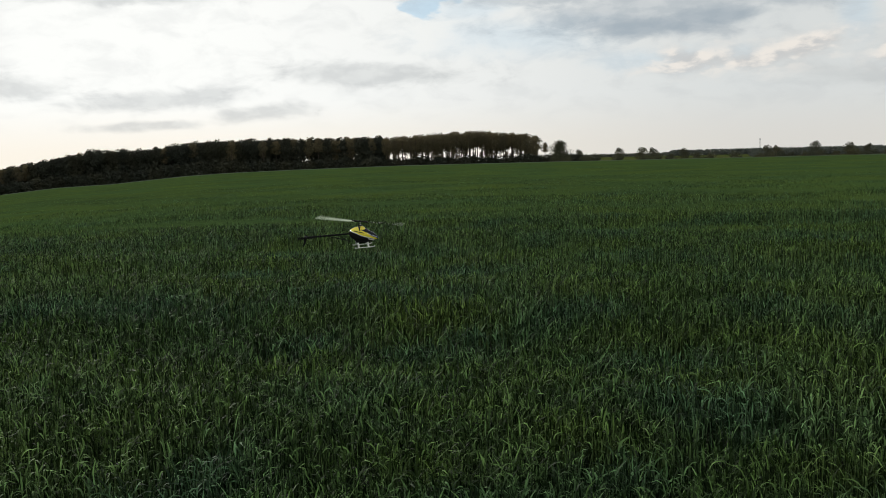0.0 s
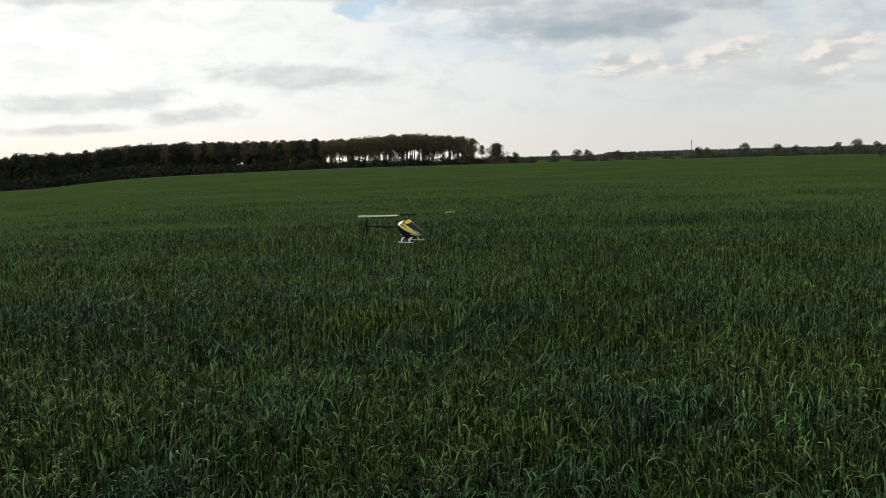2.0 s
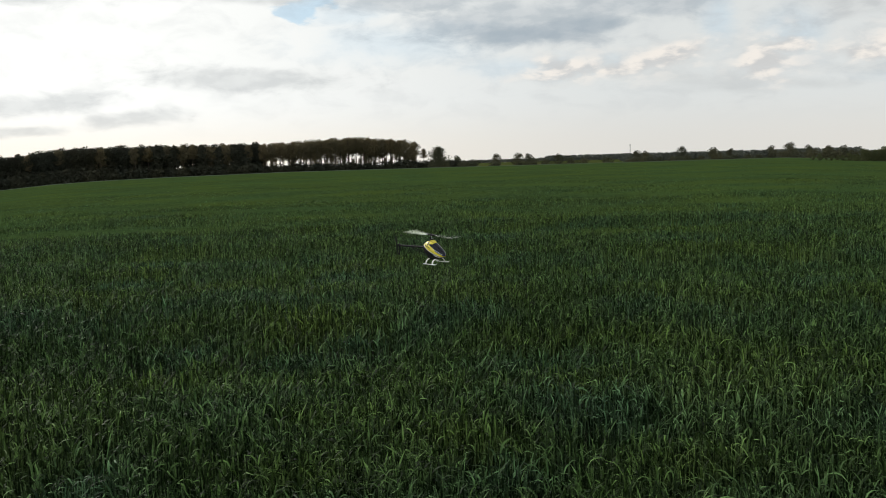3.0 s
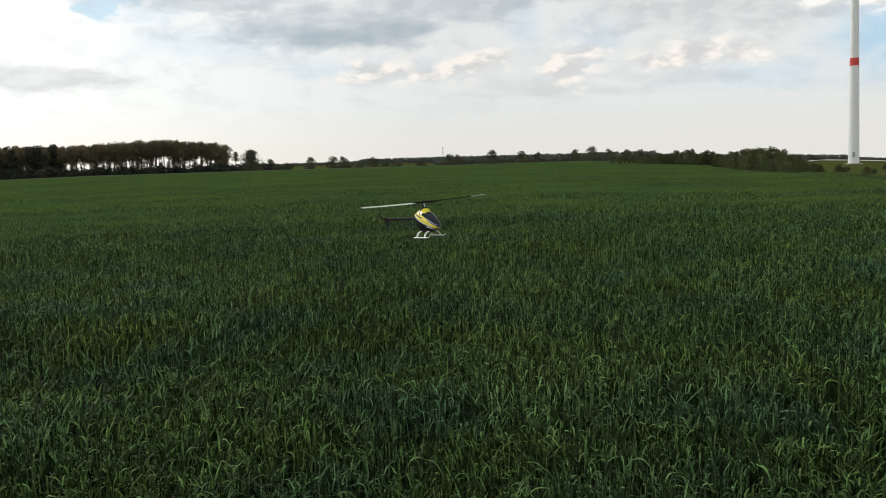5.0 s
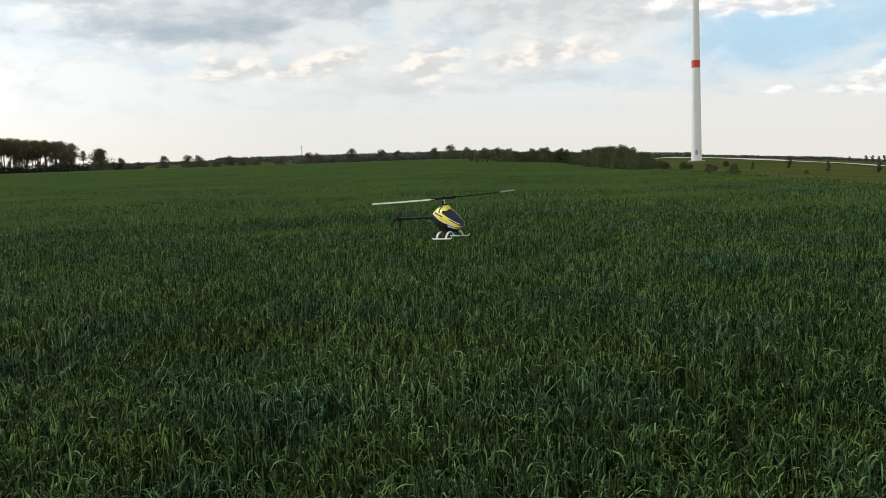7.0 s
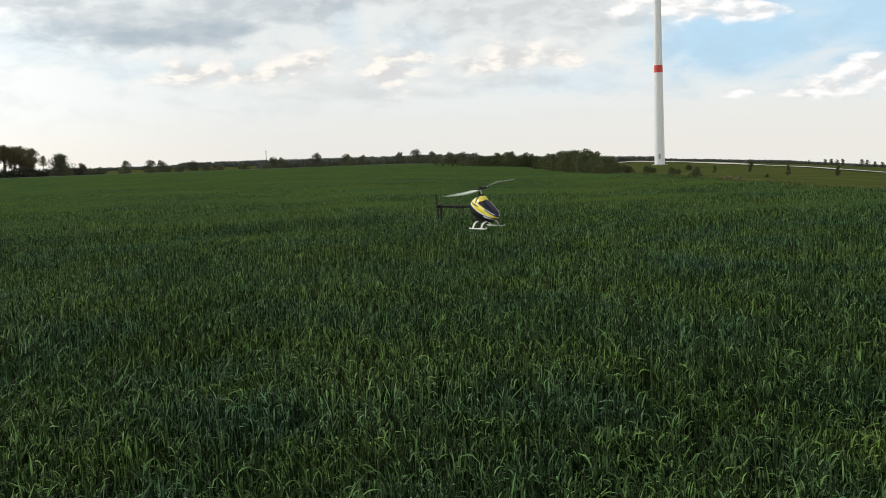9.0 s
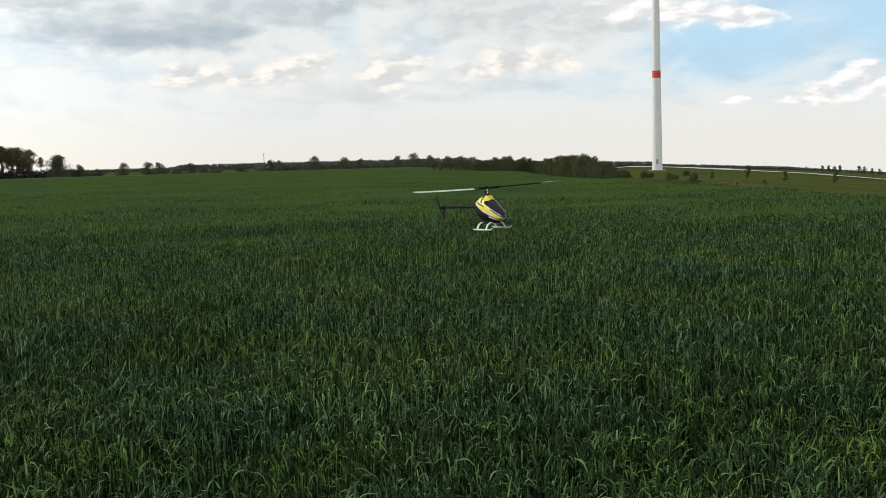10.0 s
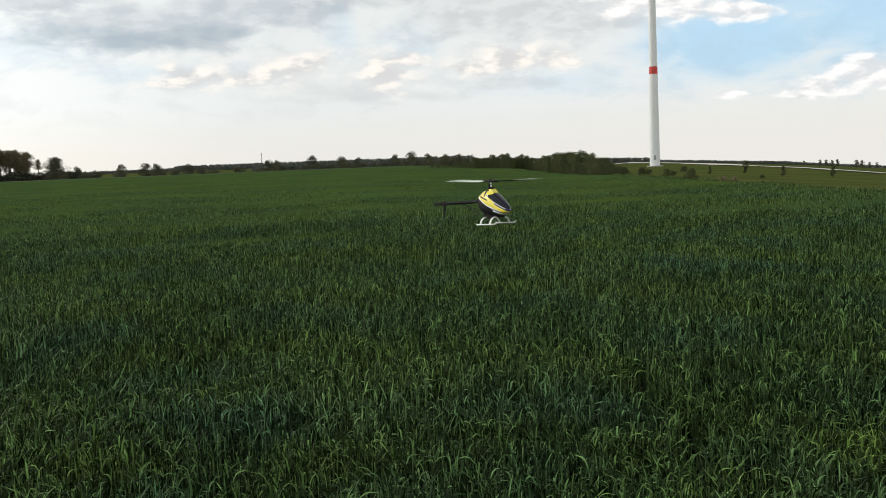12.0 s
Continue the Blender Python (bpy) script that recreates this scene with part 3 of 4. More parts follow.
def place(model, az, r, turn, scale=1.0, sink=0.0):
    x, y = polar(az, r)
    m = pose(x, y, float(ground_z(x, y)) - sink, 0, 0, turn)
    if model.location.length > 0:
        k = scale / model.scale[0]
        return copy_thing(model, m @ Matrix.Diagonal((k, k, k, 1)))
    model.matrix_basis = m @ Matrix.Diagonal((scale, scale, scale, 1))
    return model


WOOD_AZ = [-30, -25, -22, -20, -17, -15, -12.6, -8.7, -4.4, -1.8, 1.2, 4.3, 5.9]
WOOD_EL = [0.1, 0.19, 0.70, 1.08, 1.08, 1.38, 1.52, 1.55, 1.52, 1.60, 1.75, 1.66, 1.38]


def wood():
    rng = random.Random(5)
    tall = [build_tree("tree", "tall slender woodland tree with a bare trunk and thin brown-green crown", "tree", 20, 6.4, (0.46, 0.62, 0.54, 0.66, 0.58, 0.60)[i], 34, 0.25, 56, M_WOOD_LEAF, 20 + i,
                       "trees of the wood", (0.010, 0.015, 0.012, 0.017, 0.011, 0.014)[i], 10, 1, (3, 1, 2, 0, 3, 1)[i]) for i in range(6)]
    dense = [build_tree("tree", "dark dense woodland tree in the wood", "tree", 20, 9.0, 0.08, 46, 0.44, 58, M_PINE, 40 + i, "trees of the wood", 0.014, 6) for i in range(6)]
    def top_scale(az, r):
        x, y = polar(az, r)
        return (2.45 + r * math.tan(radians(float(np.interp(az, WOOD_AZ, WOOD_EL)))) - float(ground_z(x, y))) / 19.0
    n = 0
    for row in range(4):
        az = -31.0
        while az < 5.9:
            r = 585 + row * 9 + rng.uniform(-3, 3)
            see_through = az > -3.5
            model = rng.choice(tall if see_through or rng.random() < (0.5 if az > -9 else 0.12) else dense)
            place(model, az, r, rng.uniform(0, 360), top_scale(az, r) * rng.uniform(0.93, 1.03))
            az += rng.uniform(0.26, 0.56) if see_through else rng.uniform(0.32, 0.54)
    for i in range(16):
        az = rng.uniform(-3.5, 5.6)
        r = 578 + rng.uniform(0, 30)
        place(tall[rng.choice((0, 2, 4))], az, r, rng.uniform(0, 360), top_scale(az, r) * rng.uniform(0.45, 0.72))
    # a thin straggler past the wood's end
    place(tall[3], 6.25, 588, 40, top_scale(6.25, 588) * 0.80)
    # undergrowth at the wood's foot
    low = [build_tree("bush", "dark undergrowth bush at the wood's edge", "bush", 5, 8.0, 0.0, 18, 0.38, 60, M_PINE, 60 + i, "undergrowth", 0.01, 3) for i in range(4)]
    az = -31.0
    while az < 8.2:
        r = 572 + rng.uniform(-4, 6)
        x, y = polar(az, r)
        want = 2.45 + r * math.tan(radians(0.29 + rng.choice((-0.06, -0.03, 0.0, 0.03, 0.08)) + min(0, (az + 14) * 0.085))) - float(ground_z(x, y))
        place(rng.choice(low), az, r, rng.uniform(0, 360), max(0.6, want / 5.0))
        az += rng.uniform(0.33, 0.5)


wood()


def single_trees():
    rng = random.Random(8)
    dark = build_tree("tree", "broad dark broadleaf tree standing alone at the wood's end", "tree", 10, 7.6, 0.16, 56, 0.19, 120, M_HEDGE_HAZE, 71, "", 0.03, 8)
    def fit(model, az, r, el, h):
        x, y = polar(az, r)
        want = 2.45 + r * math.tan(radians(el)) - float(ground_z(x, y))
        place(model, az, r, rng.uniform(0, 360), want / (h * 0.98))
    fit(dark, 7.1, 430, 1.12, 10)
    lone = [build_tree("tree", "lone round broadleaf tree in the far hedge line", "tree", 12, 8.4, 0.20, 30, 0.26, 90, M_HEDGE_HAZE, 80 + i, "hedge line trees", 0.025, 7) for i in range(3)]
    for i, (az, el) in enumerate(((8.2, 0.45), (10.6, 0.50), (11.9, 0.50), (12.5, 0.46), (14.3, 0.38), (18.9, 0.42), (19.4, 0.38), (21.45, 0.58), (23.2, 0.46), (24.2, 0.36), (26.4, 0.46), (27.4, 0.60), (28.3, 0.42), (29.4, 0.36), (30.2, 0.34))):
        fit(lone[i % 3], az, 600 + 12 * (i % 3), el + 0.10, 12)
    for i, (az, el) in enumerate(((49.95, -0.75), (50.8, -0.72), (51.12, -0.73), (51.41, -0.77), (51.7, -0.74), (52.68, -0.80), (52.96, -0.84), (53.33, -0.94), (53.7, -0.98), (54.5, -1.05))):
        fit(lone[i % 3], az, 880 + 15 * (i % 3), el, 12)
    shrub = [build_tree("bush", "low dark hedge bush behind the field's crest", "bush", 3.5, 4.5, 0.0, 18, 0.16, 80, M_HEDGE_HAZE, 90 + i, "hedge bushes", 0.012, 3) for i in range(4)]
    az = 7.6
    while az < 31:
        x, y = polar(az, 420)
        want = 2.45 + 420 * math.tan(radians(0.16 + rng.uniform(-0.10, 0.10))) - float(ground_z(x, y))
        place(rng.choice(shrub), az, 420 + rng.uniform(-20, 20), rng.uniform(0, 360), want / 3.4)
        az += rng.uniform(0.55, 1.5) if az < 18 else rng.uniform(0.35, 0.95)


single_trees()


def far_woods():
    """Distant woods as one uneven mass of leaf clumps each."""
    rng = np.random.default_rng(12)
    for a0, a1, r, e0, e1 in ((7, 14.5, 1150, 0.22, 0.24), (13.5, 18.5, 1000, 0.36, 0.34), (18, 31, 900, 0.34, 0.30), (30, 42, 1100, 0.16, -0.28), (41, 49, 1200, -0.36, -0.76), (48.5, 56, 1250, -0.72, -1.40), (55.5, 66, 1300, -1.36, -1.5)):
        clumps = []
        count = int((a1 - a0) * 18)
        for i in range(count):
            a = a0 + (a1 - a0) * (i + rng.random()) / count
            rr = r + rng.uniform(-25, 25)
            x, y = polar(a, rr)
            top = 2.45 + rr * math.tan(radians(e0 + (e1 - e0) * (a - a0) / (a1 - a0) + rng.normal(0, 0.012)))
            base = float(ground_z(x, y))
            h = max(3.0, top - base)
            for q in range(2):
                clumps.append((x + rng.uniform(-3, 3), y, base + h * (0.28 + 0.42 * q), max(2.2, h * 0.38), h * 0.34))
        ob = new("distant_wood", crown_mesh("distant_wood", clumps, 0.9, 44, M_FAR_HAZE, int(a0)))
        tagged(ob, "green distant woodland along the horizon, with haze painted into its colour", "woodland", kind="stuff")


far_woods()


def margin():
    """Bushes along the crop's edge, young trees and rubble in the meadow."""
    rng = random.Random(15)
    kinds = [build_tree("bush", "leafy green bush on the field margin", "bush", 3, 2.7, 0.0, 24, 0.08, 150, M_BUSH, 110 + i, "margin bushes", 0.014, 5, 3) for i in range(5)]
    def at(model, az, r, top_el, h=3.0):
        x, y = polar(az, r)
        want = 2.45 + r * math.tan(radians(top_el)) - float(ground_z(x, y))
        place(model, az, r, rng.uniform(0, 360), want / (h * 0.97))
    az = 28.6
    while az < 38.9:
        r = min(200 - (az - 29), 23.8 / max(0.05, math.sin(radians(az)) - 0.54 * math.cos(radians(az)))) + 7 + rng.uniform(-4, 4)
        lift = 0.0 if az < 31 else 0.30 if az < 34.3 else 0.12 if az < 35.4 else 0.26 if az < 38.2 else -0.1
        at(rng.choice(kinds), az, r, lift - 0.08 + rng.uniform(-0.15, 0.10))
        az += rng.uniform(0.18, 0.36)
    dome = [build_tree("bush", "rounded green bush in the meadow below the tower", "bush", 2, 3.6, 0.0, 26, 0.10, 110, M_BUSH, 120 + i, "meadow bushes", 0.014, 5, 3) for i in range(2)]
    for i, (az, r, top) in enumerate(((39.2, 160, -0.50), (39.67, 165, -0.66), (40.0, 150, -0.75), (41.06, 139, -0.78), (41.4, 141, -0.90), (42.42, 114, -0.93), (42.8, 118, -1.05), (43.86, 98, -0.97), (43.4, 190, -0.80), (47.75, 95, -1.45), (38.9, 150, -0.45))):
        at(dome[i % 2], az, r, top, 2.0)
    young = [build_tree("young_tree", "slim young tree with sparse leaves in the meadow", "tree", 3.2, 1.9, 0.12, 16, 0.11, 90, M_BUSH, 130 + i, "young trees", 0.016, 5) for i in range(2)]
    for i, (az, r, top) in enumerate(((44.87, 136, -0.87), (46.83, 163, -0.66), (48.87, 122, -0.99), (51.47, 126, -1.08), (54.6, 120, -1.3))):
        at(young[i % 2], az, r, top, 3.2)
    for az, r, n in ((46.05, 81, 14),):
        x, y = polar(az, r)
        root = tagged(new("rubble_heap"), "small heap of brown rubble and stones in the grass", "heap")
        root.location = (x, y, float(ground_z(x, y)))
        for i in range(n):
            bm = bmesh.new()
            bmesh.ops.create_icosphere(bm, subdivisions=1, radius=rng.uniform(0.06, 0.15))
            for v in bm.verts:
                v.co *= rng.uniform(0.7, 1.25)
            ob = part("stone", bm, M_RUBBLE, root, smooth=False)
            ob.location = (rng.gauss(0, 0.36), rng.gauss(0, 0.25), rng.uniform(0.0, 0.32))


margin()


# ---- model helicopter ----
def lin(x, pts):
    return float(np.interp(x, [p[0] for p in pts], [p[1] for p in pts]))


TOP = [(-0.17, 0.235), (-0.14, 0.268), (-0.09, 0.292), (-0.03, 0.303), (0.02, 0.298), (0.10, 0.255), (0.18, 0.203), (0.235, 0.160), (0.262, 0.122)]
BOT = [(-0.17, 0.180), (-0.14, 0.140), (-0.09, 0.100), (-0.03, 0.082), (0.04, 0.074), (0.10, 0.070), (0.18, 0.076), (0.235, 0.094), (0.262, 0.116)]
WID = [(-0.17, 0.036), (-0.14, 0.056), (-0.06, 0.071), (0.03, 0.076), (0.10, 0.070), (0.18, 0.052), (0.235, 0.030), (0.262, 0.004)]


def hull_point(x, a, grow=0.0):
    """A point of the canopy's skin: a from the belly (0) round the right side over the roof (pi) and back."""
    t, b, w = lin(x, TOP), lin(x, BOT), lin(x, WID)
    c, s = -math.cos(a), math.sin(a)
    zc = (t + b) / 2
    y = -w * math.copysign(abs(s) ** 0.75, s) * (1.0 - 0.18 * c)
    z = zc + (t - b) / 2 * math.copysign(abs(c) ** 0.85, c)
    return Vector((x, y * (1 + grow * 8), z + grow * c))


def hull_zone(x, z):
    """Which paint lies at a place of the hull."""
    window = 0.256 - 0.53 * x
    lower = 0.172 - (0.50 if x < 0 else 0.36) * x if x < 0.20 else 0.100
    if -0.034 < x < -0.010 and z > 0.248:
        return "opening"
    if z > window and (x > 0.068 or (x > 0.0 and z < 0.262)) and x < 0.256:
        return "windshield"
    if 0.09 < x < 0.235 and z > window - 0.005:
        return "trim"
    if 0.12 < x and z > window - 0.017:
        return "nose_trim"
    if z > lower:
        if -0.10 < x < 0.03 and abs(z - (0.222 - 0.30 * x)) < 0.006:
            return "slash"
        if x < 0.19 and z < lower + 0.010:
            return "stripe"
        return "shell"
    if 0.09 < x < 0.24 and lower - 0.007 < z:
        return "slash"
    if 0.10 < x < 0.20 and lower - 0.022 < z:
        return "stripe"
    if x > 0.16 and z > 0.088:
        return "stripe"
    return "belly"


def helicopter():
    root = tagged(new("model_helicopter"), "yellow and black remote-controlled model helicopter with white skids, hovering", "model helicopter")
    # hull in zones
    nx, na = 190, 220
    xs = [-0.17 + 0.432 * (0.5 - 0.5 * math.cos(math.pi * i / nx)) for i in range(nx + 1)]
    zones = {}
    for i in range(nx):
        for j in range(na):
            a0, a1 = 2 * math.pi * j / na, 2 * math.pi * (j + 1) / na
            c = hull_point((xs[i] + xs[i + 1]) / 2, (a0 + a1) / 2)
            zone = hull_zone(c.x, c.z)
            # the stripes of the two sides, and the front ones, are parts of their own
            key = (zone, c.y > 0 and zone in ("slash", "trim", "stripe"), c.x > 0.06 and zone == "slash")
            zones.setdefault(key, []).append((i, j))
    mats = {"shell": M_YELLOW, "windshield": M_WINDOW, "trim": M_WHITE, "stripe": M_WHITE, "nose_trim": M_BLUE, "belly": M_BLACK, "opening": M_BLACK, "slash": M_BLACK}
    names = {"shell": "canopy", "belly": "lower_canopy"}
    labels = {"shell": "glossy yellow canopy", "windshield": "dark glossy windshield", "trim": "white window edge", "stripe": "white stripe", "nose_trim": "dark blue nose", "belly": "black lower canopy", "opening": "dark opening round the rotor shaft", "slash": "black stripe"}
    for (zone, *side), cells in zones.items():
        bm = bmesh.new()
        seen = {}
        def vert(i, j):
            j %= na
            if (i, j) not in seen:
                seen[i, j] = bm.verts.new(hull_point(xs[i], 2 * math.pi * j / na))
            return seen[i, j]
        for i, j in cells:
            bm.faces.new((vert(i, j), vert(i + 1, j), vert(i + 1, j + 1), vert(i, j + 1)))
        bmesh.ops.recalc_face_normals(bm, faces=bm.faces)
        part(names.get(zone, zone), bm, mats[zone], root, labels[zone])
    # frame behind and under the canopy
    bm = bmesh.new()
    box(bm, (-0.15, -0.030, 0.145), (-0.08, 0.030, 0.215), 0.004)
    box(bm, (-0.06, -0.034, 0.060), (0.13, 0.034, 0.086), 0.004)
    part("frame_block", bm, M_BLACK, root, smooth=False)
    bm = bmesh.new()
    tube(bm, [(-0.055, 0, 0.066), (-0.055, 0, 0.118)], 0.030, 20)
    part("motor", bm, M_ALU, root, "silver electric motor")
    bm = bmesh.new()
    rings = [[bm.verts.new((x, y, z)) for y, z in ((-w, z0), (-w * 0.75, z1), (w * 0.75, z1), (w, z0))] for x, w, z0, z1 in ((-0.008, 0.030, 0.288, 0.312), (0.030, 0.032, 0.280, 0.309), (0.066, 0.030, 0.262, 0.282))]
    for a, b in zip(rings, rings[1:]):
        for j in range(3):
            bm.faces.new((a[j], a[j + 1], b[j + 1], b[j]))
    bm.faces.new(rings[0][::-1]), bm.faces.new(rings[-1])
    bmesh.ops.recalc_face_normals(bm, faces=bm.faces)
    part("canopy_cap", bm, M_YELLOW, root, "bright yellow canopy cap before the shaft", smooth=False)
    bm = bmesh.new()
    tube(bm, [(-0.07, 0, 0.14), (-0.07, 0, 0.16)], 0.062, 28)
    part("main_gear", bm, M_WHITE, root, "white plastic main gear")
    for y in (-0.045, 0.045):
        bm = bmesh.new()
        box(bm, (-0.13, y - 0.012, 0.165), (-0.085, y + 0.012, 0.205), 0.003)
        part("servo", bm, M_BLACK, root, smooth=False)
    # mast and swash plate
    bm = bmesh.new()
    tube(bm, [(0, 0, 0.20), (0, 0, 0.372)], 0.0062, 12)
    part("main_shaft", bm, M_ALU, root, "bright steel rotor shaft")
    bm = bmesh.new()
    tube(bm, [(0, 0, 0.312), (0, 0, 0.318), (0, 0, 0.326)], [0.026, 0.030, 0.022], 20)
    part("swash_plate", bm, M_BLACK, root)
    for a in (0.5, 2.6, 4.7):
        bm = bmesh.new()
        c, s = math.cos(a), math.sin(a)
        tube(bm, [(0.035 * c, 0.035 * s, 0.24), (0.028 * c, 0.028 * s, 0.318)], 0.0022, 6)
        part("link_rod", bm, M_BLACK, root)
    bm = bmesh.new()
    box(bm, (-0.028, -0.012, 0.285), (-0.016, 0.012, 0.352), 0.003)
    part("swash_guide", bm, M_BLACK, root)
    # boom
    bm = bmesh.new()
    tube(bm, [(-0.10, 0, 0.205), (-0.80, 0, 0.205)], 0.0125, 16)
    part("tail_boom", bm, M_BLACK, root, "black carbon tail boom")
    for y in (-1, 1):
        bm = bmesh.new()
        tube(bm, [(-0.15, y * 0.030, 0.095), (-0.47, y * 0.012, 0.190)], 0.0035, 8)
        part("boom_strut", bm, M_BLACK, root)
    for x in (-0.22, -0.33, -0.47, -0.60):
        bm = bmesh.new()
        tube(bm, [(x - 0.008, 0, 0.205), (x + 0.008, 0, 0.205)], 0.0165, 14)
        part("boom_clamp", bm, M_BLACK, root)
    bm = bmesh.new()
    tube(bm, [(-0.14, -0.020, 0.222), (-0.78, -0.020, 0.212)], 0.0018, 5)
    part("tail_push_rod", bm, M_BLACK, root)
    bm = bmesh.new()
    box(bm, (-0.825, -0.017, 0.188), (-0.775, 0.017, 0.224), 0.005)
    part("tail_gearbox", bm, M_BLACK, root)
    # fins
    def plate(name, outline, y, thick):
        bm = bmesh.new()
        f = bm.faces.new([bm.verts.new((x, y, z)) for x, z in outline])
        ex = bmesh.ops.extrude_face_region(bm, geom=[f])
        bmesh.ops.translate(bm, verts=[v for v in ex["geom"] if isinstance(v, bmesh.types.BMVert)], vec=(0, thick, 0))
        bmesh.ops.recalc_face_normals(bm, faces=bm.faces)
        return part(name, bm, M_BLACK, root, smooth=False)

    for y in (-0.037, 0.034):
        plate("side_frame", [(-0.165, 0.230), (0.02, 0.240), (0.06, 0.200), (0.12, 0.085), (0.09, 0.056), (-0.06, 0.054), (-0.105, 0.120), (-0.165, 0.180)], y, 0.003)
    plate("tail_fin", [(-0.775, 0.225), (-0.815, 0.228), (-0.838, 0.160), (-0.850, 0.070), (-0.838, 0.062), (-0.812, 0.120), (-0.790, 0.185)], 0.014, 0.003)
    # skids
    for y in (-0.105, 0.105):
        bm = bmesh.new()
        tube(bm, [(-0.118, y, 0.012), (-0.10, y, 0.006), (0.15, y, 0.006), (0.172, y, 0.010), (0.188, y, 0.022)], [0.0045, 0.0065, 0.0065, 0.0065, 0.0045], 10)
        part("skid", bm, M_WHITE, root, "white skid tube")
    for x in (-0.055, 0.090):
        for y in (-1, 1):
            bm = bmesh.new()
            pts = [(x, y * 0.030, 0.066), (x, y * 0.060, 0.062), (x, y * 0.084, 0.046), (x, y * 0.098, 0.022), (x, y * 0.106, 0.004)]
            rings = []
            for p in pts:
                rings.append([bm.verts.new((p[0] + dx, p[1], p[2] + dz)) for dx, dz in ((-0.013, -0.004), (0.013, -0.004), (0.013, 0.005), (-0.013, 0.005))])
            for a, b in zip(rings, rings[1:]):
                for j in range(4):
                    bm.faces.new((a[j], a[(j + 1) % 4], b[(j + 1) % 4], b[j]))
            bm.faces.new(rings[0][::-1]), bm.faces.new(rings[-1])
            bmesh.ops.recalc_face_normals(bm, faces=bm.faces)
            part("skid_strut", bm, M_WHITE, root, "white arched skid strut")
    # main rotor
    bm = bmesh.new()
    tube(bm, [(0, 0, -0.012), (0, 0, 0.012), (0, 0, 0.020)], [0.016, 0.016, 0.008], 14)
    box(bm, (-0.060, -0.013, -0.009), (0.060, 0.013, 0.009), 0.003)
    for s in (-1, 1):
        box(bm, (s * 0.085 - 0.035, -0.014, -0.011), (s * 0.085 + 0.035, 0.014, 0.011), 0.003)
        box(bm, (s * 0.07 - 0.008, -s * 0.040 - 0.006, -0.006), (s * 0.07 + 0.008, -s * 0.012 + 0.006, 0.004), 0.001)
    rotor = part("main_rotor", bm, M_BLACK, root, "black rotor head")
    rotor.location = (0, 0, 0.378)

    def blade_mesh(name, r0, r1, chord, thick, tip):
        """Airfoil strip along +x, leading edge to -y; the upper skin is pale, the lower dark but for the tip."""
        prof = [(0.25, 0.0), (0.20, 0.5), (0.0, 0.6), (-0.45, 0.20), (-0.75, 0.0), (-0.45, -0.15), (0.0, -0.5), (0.20, -0.4)]
        st = [r0, r0 + 0.03, r0 + 0.07, (r0 + r1) / 2, tip, tip + 0.001, r1 - 0.012, r1]
        wd = [0.55, 0.6, 1, 1, 1, 1, 1, 0.75]
        verts, faces, mi = [], [], []
        for x, w in zip(st, wd):
            lift = 0.012 * (x / r1) ** 2
            pitch = radians(9)
            for py, pz in prof:
                yy, zz = -py * chord * w, pz * thick
                verts.append((x, yy * math.cos(pitch) + zz * math.sin(pitch), -yy * math.sin(pitch) + zz * math.cos(pitch) + lift))
        n = len(prof)
        for i in range(len(st) - 1):
            for j in range(n):
                faces.append((i * n + j, i * n + (j + 1) % n, (i + 1) * n + (j + 1) % n, (i + 1) * n + j))
                mi.append(0 if 1 <= j < 4 else (2 if i >= 4 else 1))
        faces.append(tuple(range(n))[::-1])
        faces.append(tuple(range((len(st) - 1) * n, len(st) * n)))
        mi += [1, 2]
        return mesh_from(name, verts, faces, [M_BLADE_TOP, M_BLADE_LOW, M_WHITE], mi)

    me = blade_mesh("rotor_blade", 0.085, 0.675, 0.058, 0.0055, 0.53)
    for s in (0, 180):
        ob = new("rotor_blade", me)
        ob.parent = rotor
        ob["label"] = "long pale rotor blade with a white tip"
        ob.matrix_local = pose(0, 0, 0, 0, 0, s)
    # tail rotor
    bm = bmesh.new()
    tube(bm, [(0, 0.012, 0), (0, -0.014, 0)], 0.009, 10)
    tail = part("tail_rotor", bm, M_BLACK, root, "small black tail rotor")
    tail.location = (-0.80, -0.036, 0.205)
    for s in (0, 180):
        bm = bmesh.new()
        box(bm, (0.014, -0.002, -0.016), (0.130, 0.002, 0.016), 0.0015)
        ob = part("tail_blade", bm, M_BLACK, tail, smooth=False)
        ob.matrix_local = pose(0, 0, 0, 0, s, 0)
    return root, rotor, tail


heli, main_rotor, tail_rotor = helicopter()

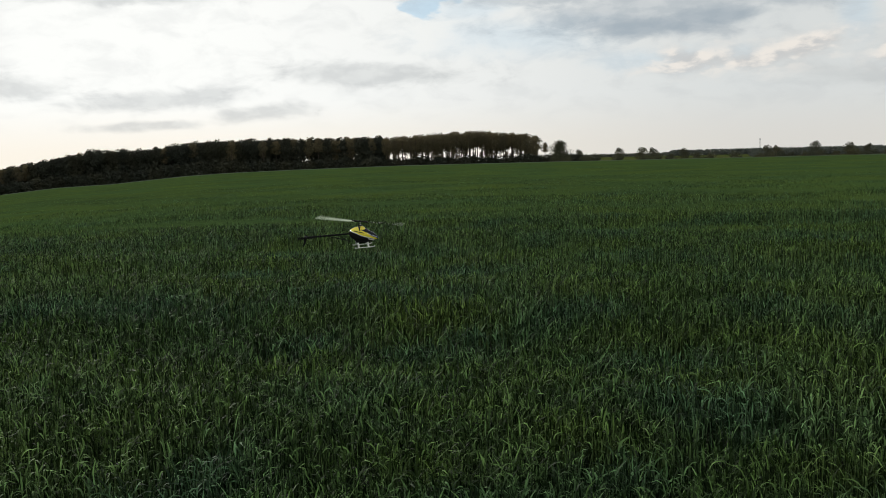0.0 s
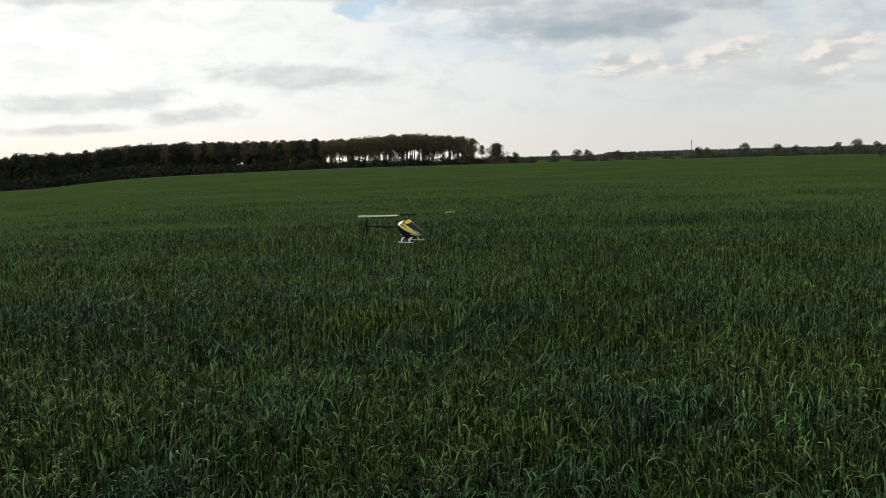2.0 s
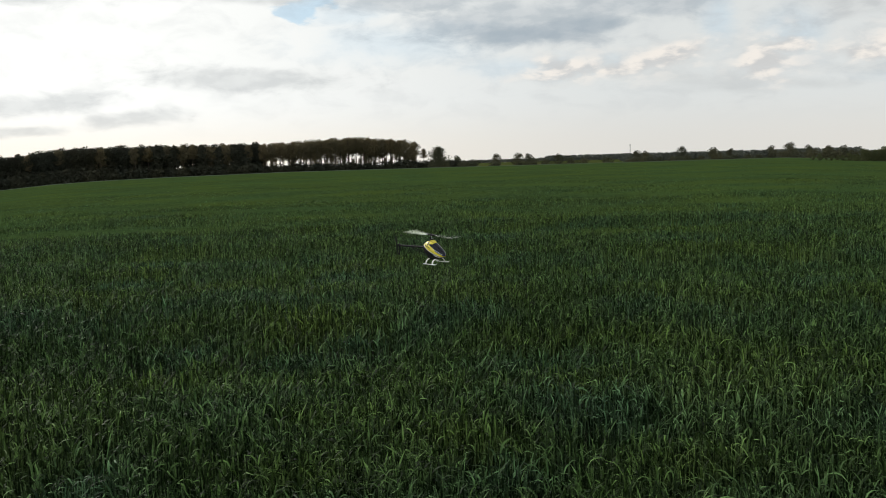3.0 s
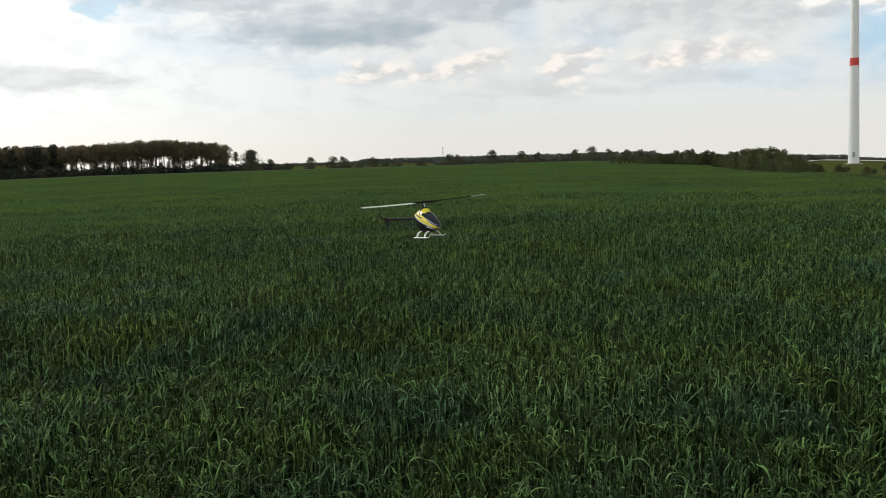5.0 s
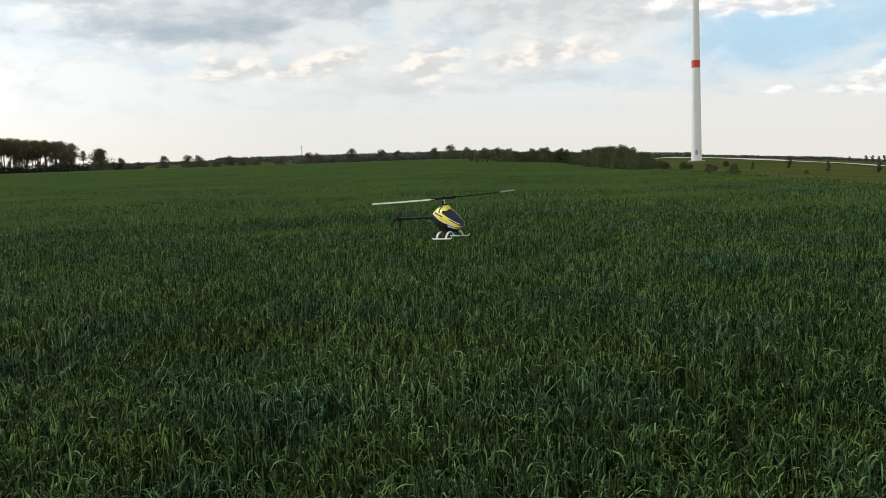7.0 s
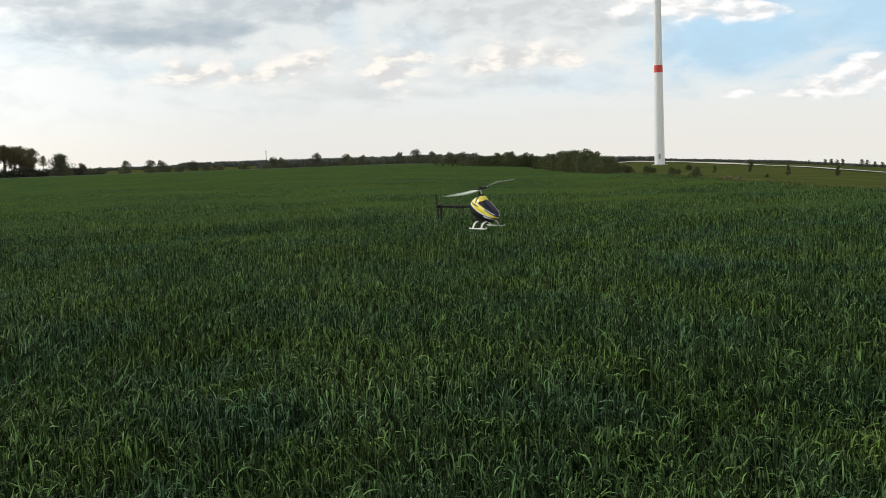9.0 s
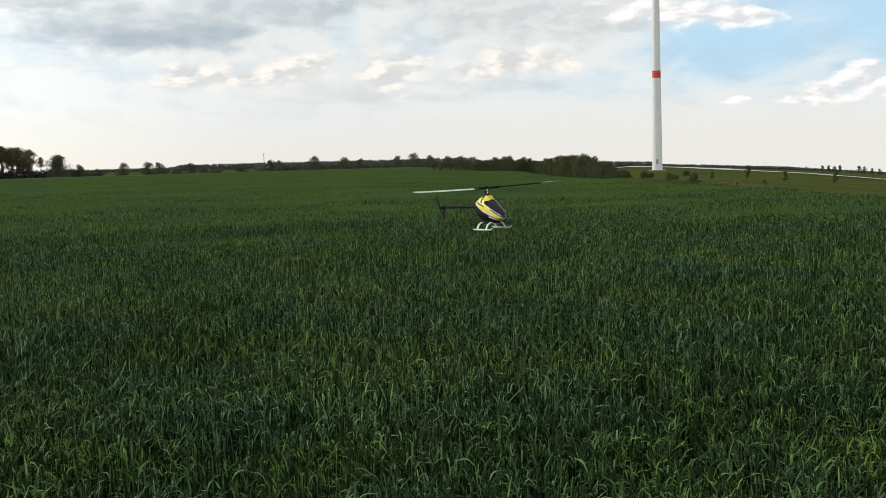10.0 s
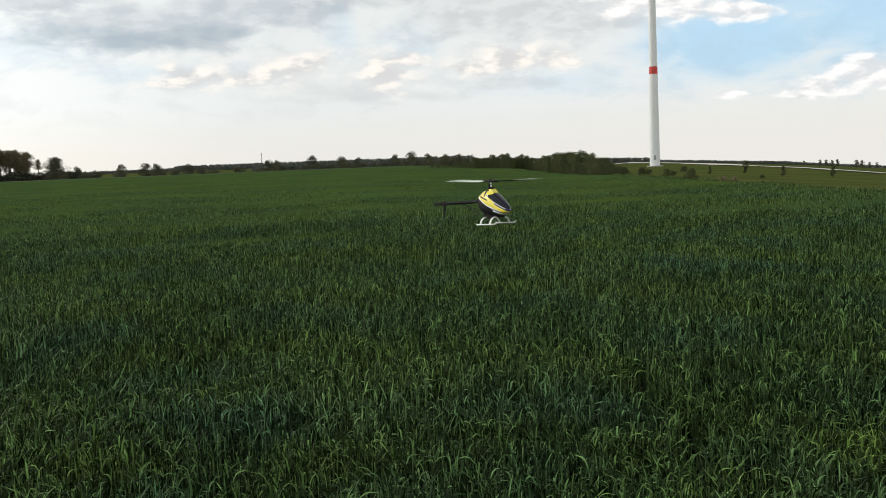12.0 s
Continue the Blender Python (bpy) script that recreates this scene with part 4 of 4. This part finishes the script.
# ---- flight ----
FLIGHT = [  # seconds, place of the skids' middle, roll, pitch, yaw, rotor angle, tilt of the rotor
    (0, -1.206, 13.972, 1.245, 8.2, -2.4, 15.4, 149, 1.6, 2.6),
    (0.5, -0.846, 14.150, 1.246, 7.6, -2.8, 5.8, 112, 2.7, 1.1),
    (1, -0.412, 14.177, 1.288, 8.0, -3.3, -10.3, 76, 1.4, -0.3),
    (1.5, 0.006, 14.019, 1.362, 11.1, -1.4, -28.9, 48, -0.2, 0.2),
    (2, 0.400, 13.271, 1.375, 5.2, -0.4, -43.9, 40, -1.8, 2.1),
    (2.5, 0.907, 13.018, 1.268, 4.0, -0.4, -54.4, 26, -1.2, 2.4),
    (3, 1.452, 12.345, 1.170, 5.8, -0.4, -61.2, 170, 0.1, 0.5),
    (3.2, 1.616, 11.583, 1.246, 3.2, -2.1, -63.3, 55, -0.9, 0.6),
    (4.8, 2.964, 9.990, 1.642, 2.8, -2.6, -72.7, 25, -0.8, 1.7),
    (5, 3.059, 9.737, 1.660, 4.2, -2.7, -73.3, 65, -0.9, 0.4),
    (5.5, 3.356, 9.145, 1.632, 5.0, -2.7, -72.7, 113, -0.7, -0.3),
    (6, 3.683, 8.829, 1.592, 5.0, -2.4, -71.7, 83, -1.5, 0.2),
    (6.5, 3.878, 8.315, 1.652, 4.3, -3.8, -74.6, 61, -1.4, 0.8),
    (7, 4.064, 7.943, 1.685, 4.3, -3.4, -80.2, 54, -1.6, 1.1),
    (7.2, 4.299, 8.128, 1.668, 6.1, -3.7, -81.3, 103, -1.6, -0.4),
    (8.8, 4.672, 7.740, 1.778, 4.9, -0.8, -88.7, 62, -0.2, 0.3),
    (9, 4.771, 7.821, 1.784, 5.2, -1.1, -88.0, 123, 0.3, 0.2),
    (9.5, 4.676, 7.577, 1.818, 5.9, -1.8, -88.2, 98, -1.6, -0.2),
    (10, 4.575, 7.365, 1.842, 2.9, -1.7, -88.2, 72, -0.8, 0.3),
    (10.5, 4.427, 7.053, 1.876, 2.8, -2.7, -88.6, 59, -1.4, 0.9),
    (11, 4.473, 7.091, 1.881, 1.7, -2.8, -87.9, 54, -1.3, 0.9),
    (11.5, 4.452, 7.053, 1.882, 1.9, -3.2, -87.8, 20, -1.0, 2.7),
    (12, 4.416, 7.022, 1.889, 1.0, -2.8, -87.4, 174, 0.2, 2.2),
]


def motions():
    walk(heli, [(t, pose(x, y, z, roll, pitch, yaw)) for t, x, y, z, roll, pitch, yaw, *rest in FLIGHT])
    # the rotor turns clockwise seen from above, about 80 degrees in a thirtieth of a second, and meets each noted angle
    rows, angle = [(0.0, FLIGHT[0][7], *FLIGHT[0][8:])], FLIGHT[0][7]
    for a, b in zip(FLIGHT, FLIGHT[1:]):
        n = round((b[0] - a[0]) * FPS)
        want = angle - 78.0 * n
        want += (b[7] - want + 90.0) % 180.0 - 90.0
        for i in range(1, n + 1):
            f = i / n
            rows.append((a[0] + i / FPS, angle + (want - angle) * f, *(p + (q - p) * f for p, q in zip(a[8:], b[8:]))))
        angle = want
    walk(main_rotor, [(t, pose(0, 0, 0.378, tx, ty, 0) @ pose(0, 0, 0, 0, 0, q)) for t, q, tx, ty in rows])
    walk(tail_rotor, [(i / FPS, pose(-0.80, -0.036, 0.205, 0, 83.0 * i, 0)) for i in range(12 * FPS + 1)])


motions()
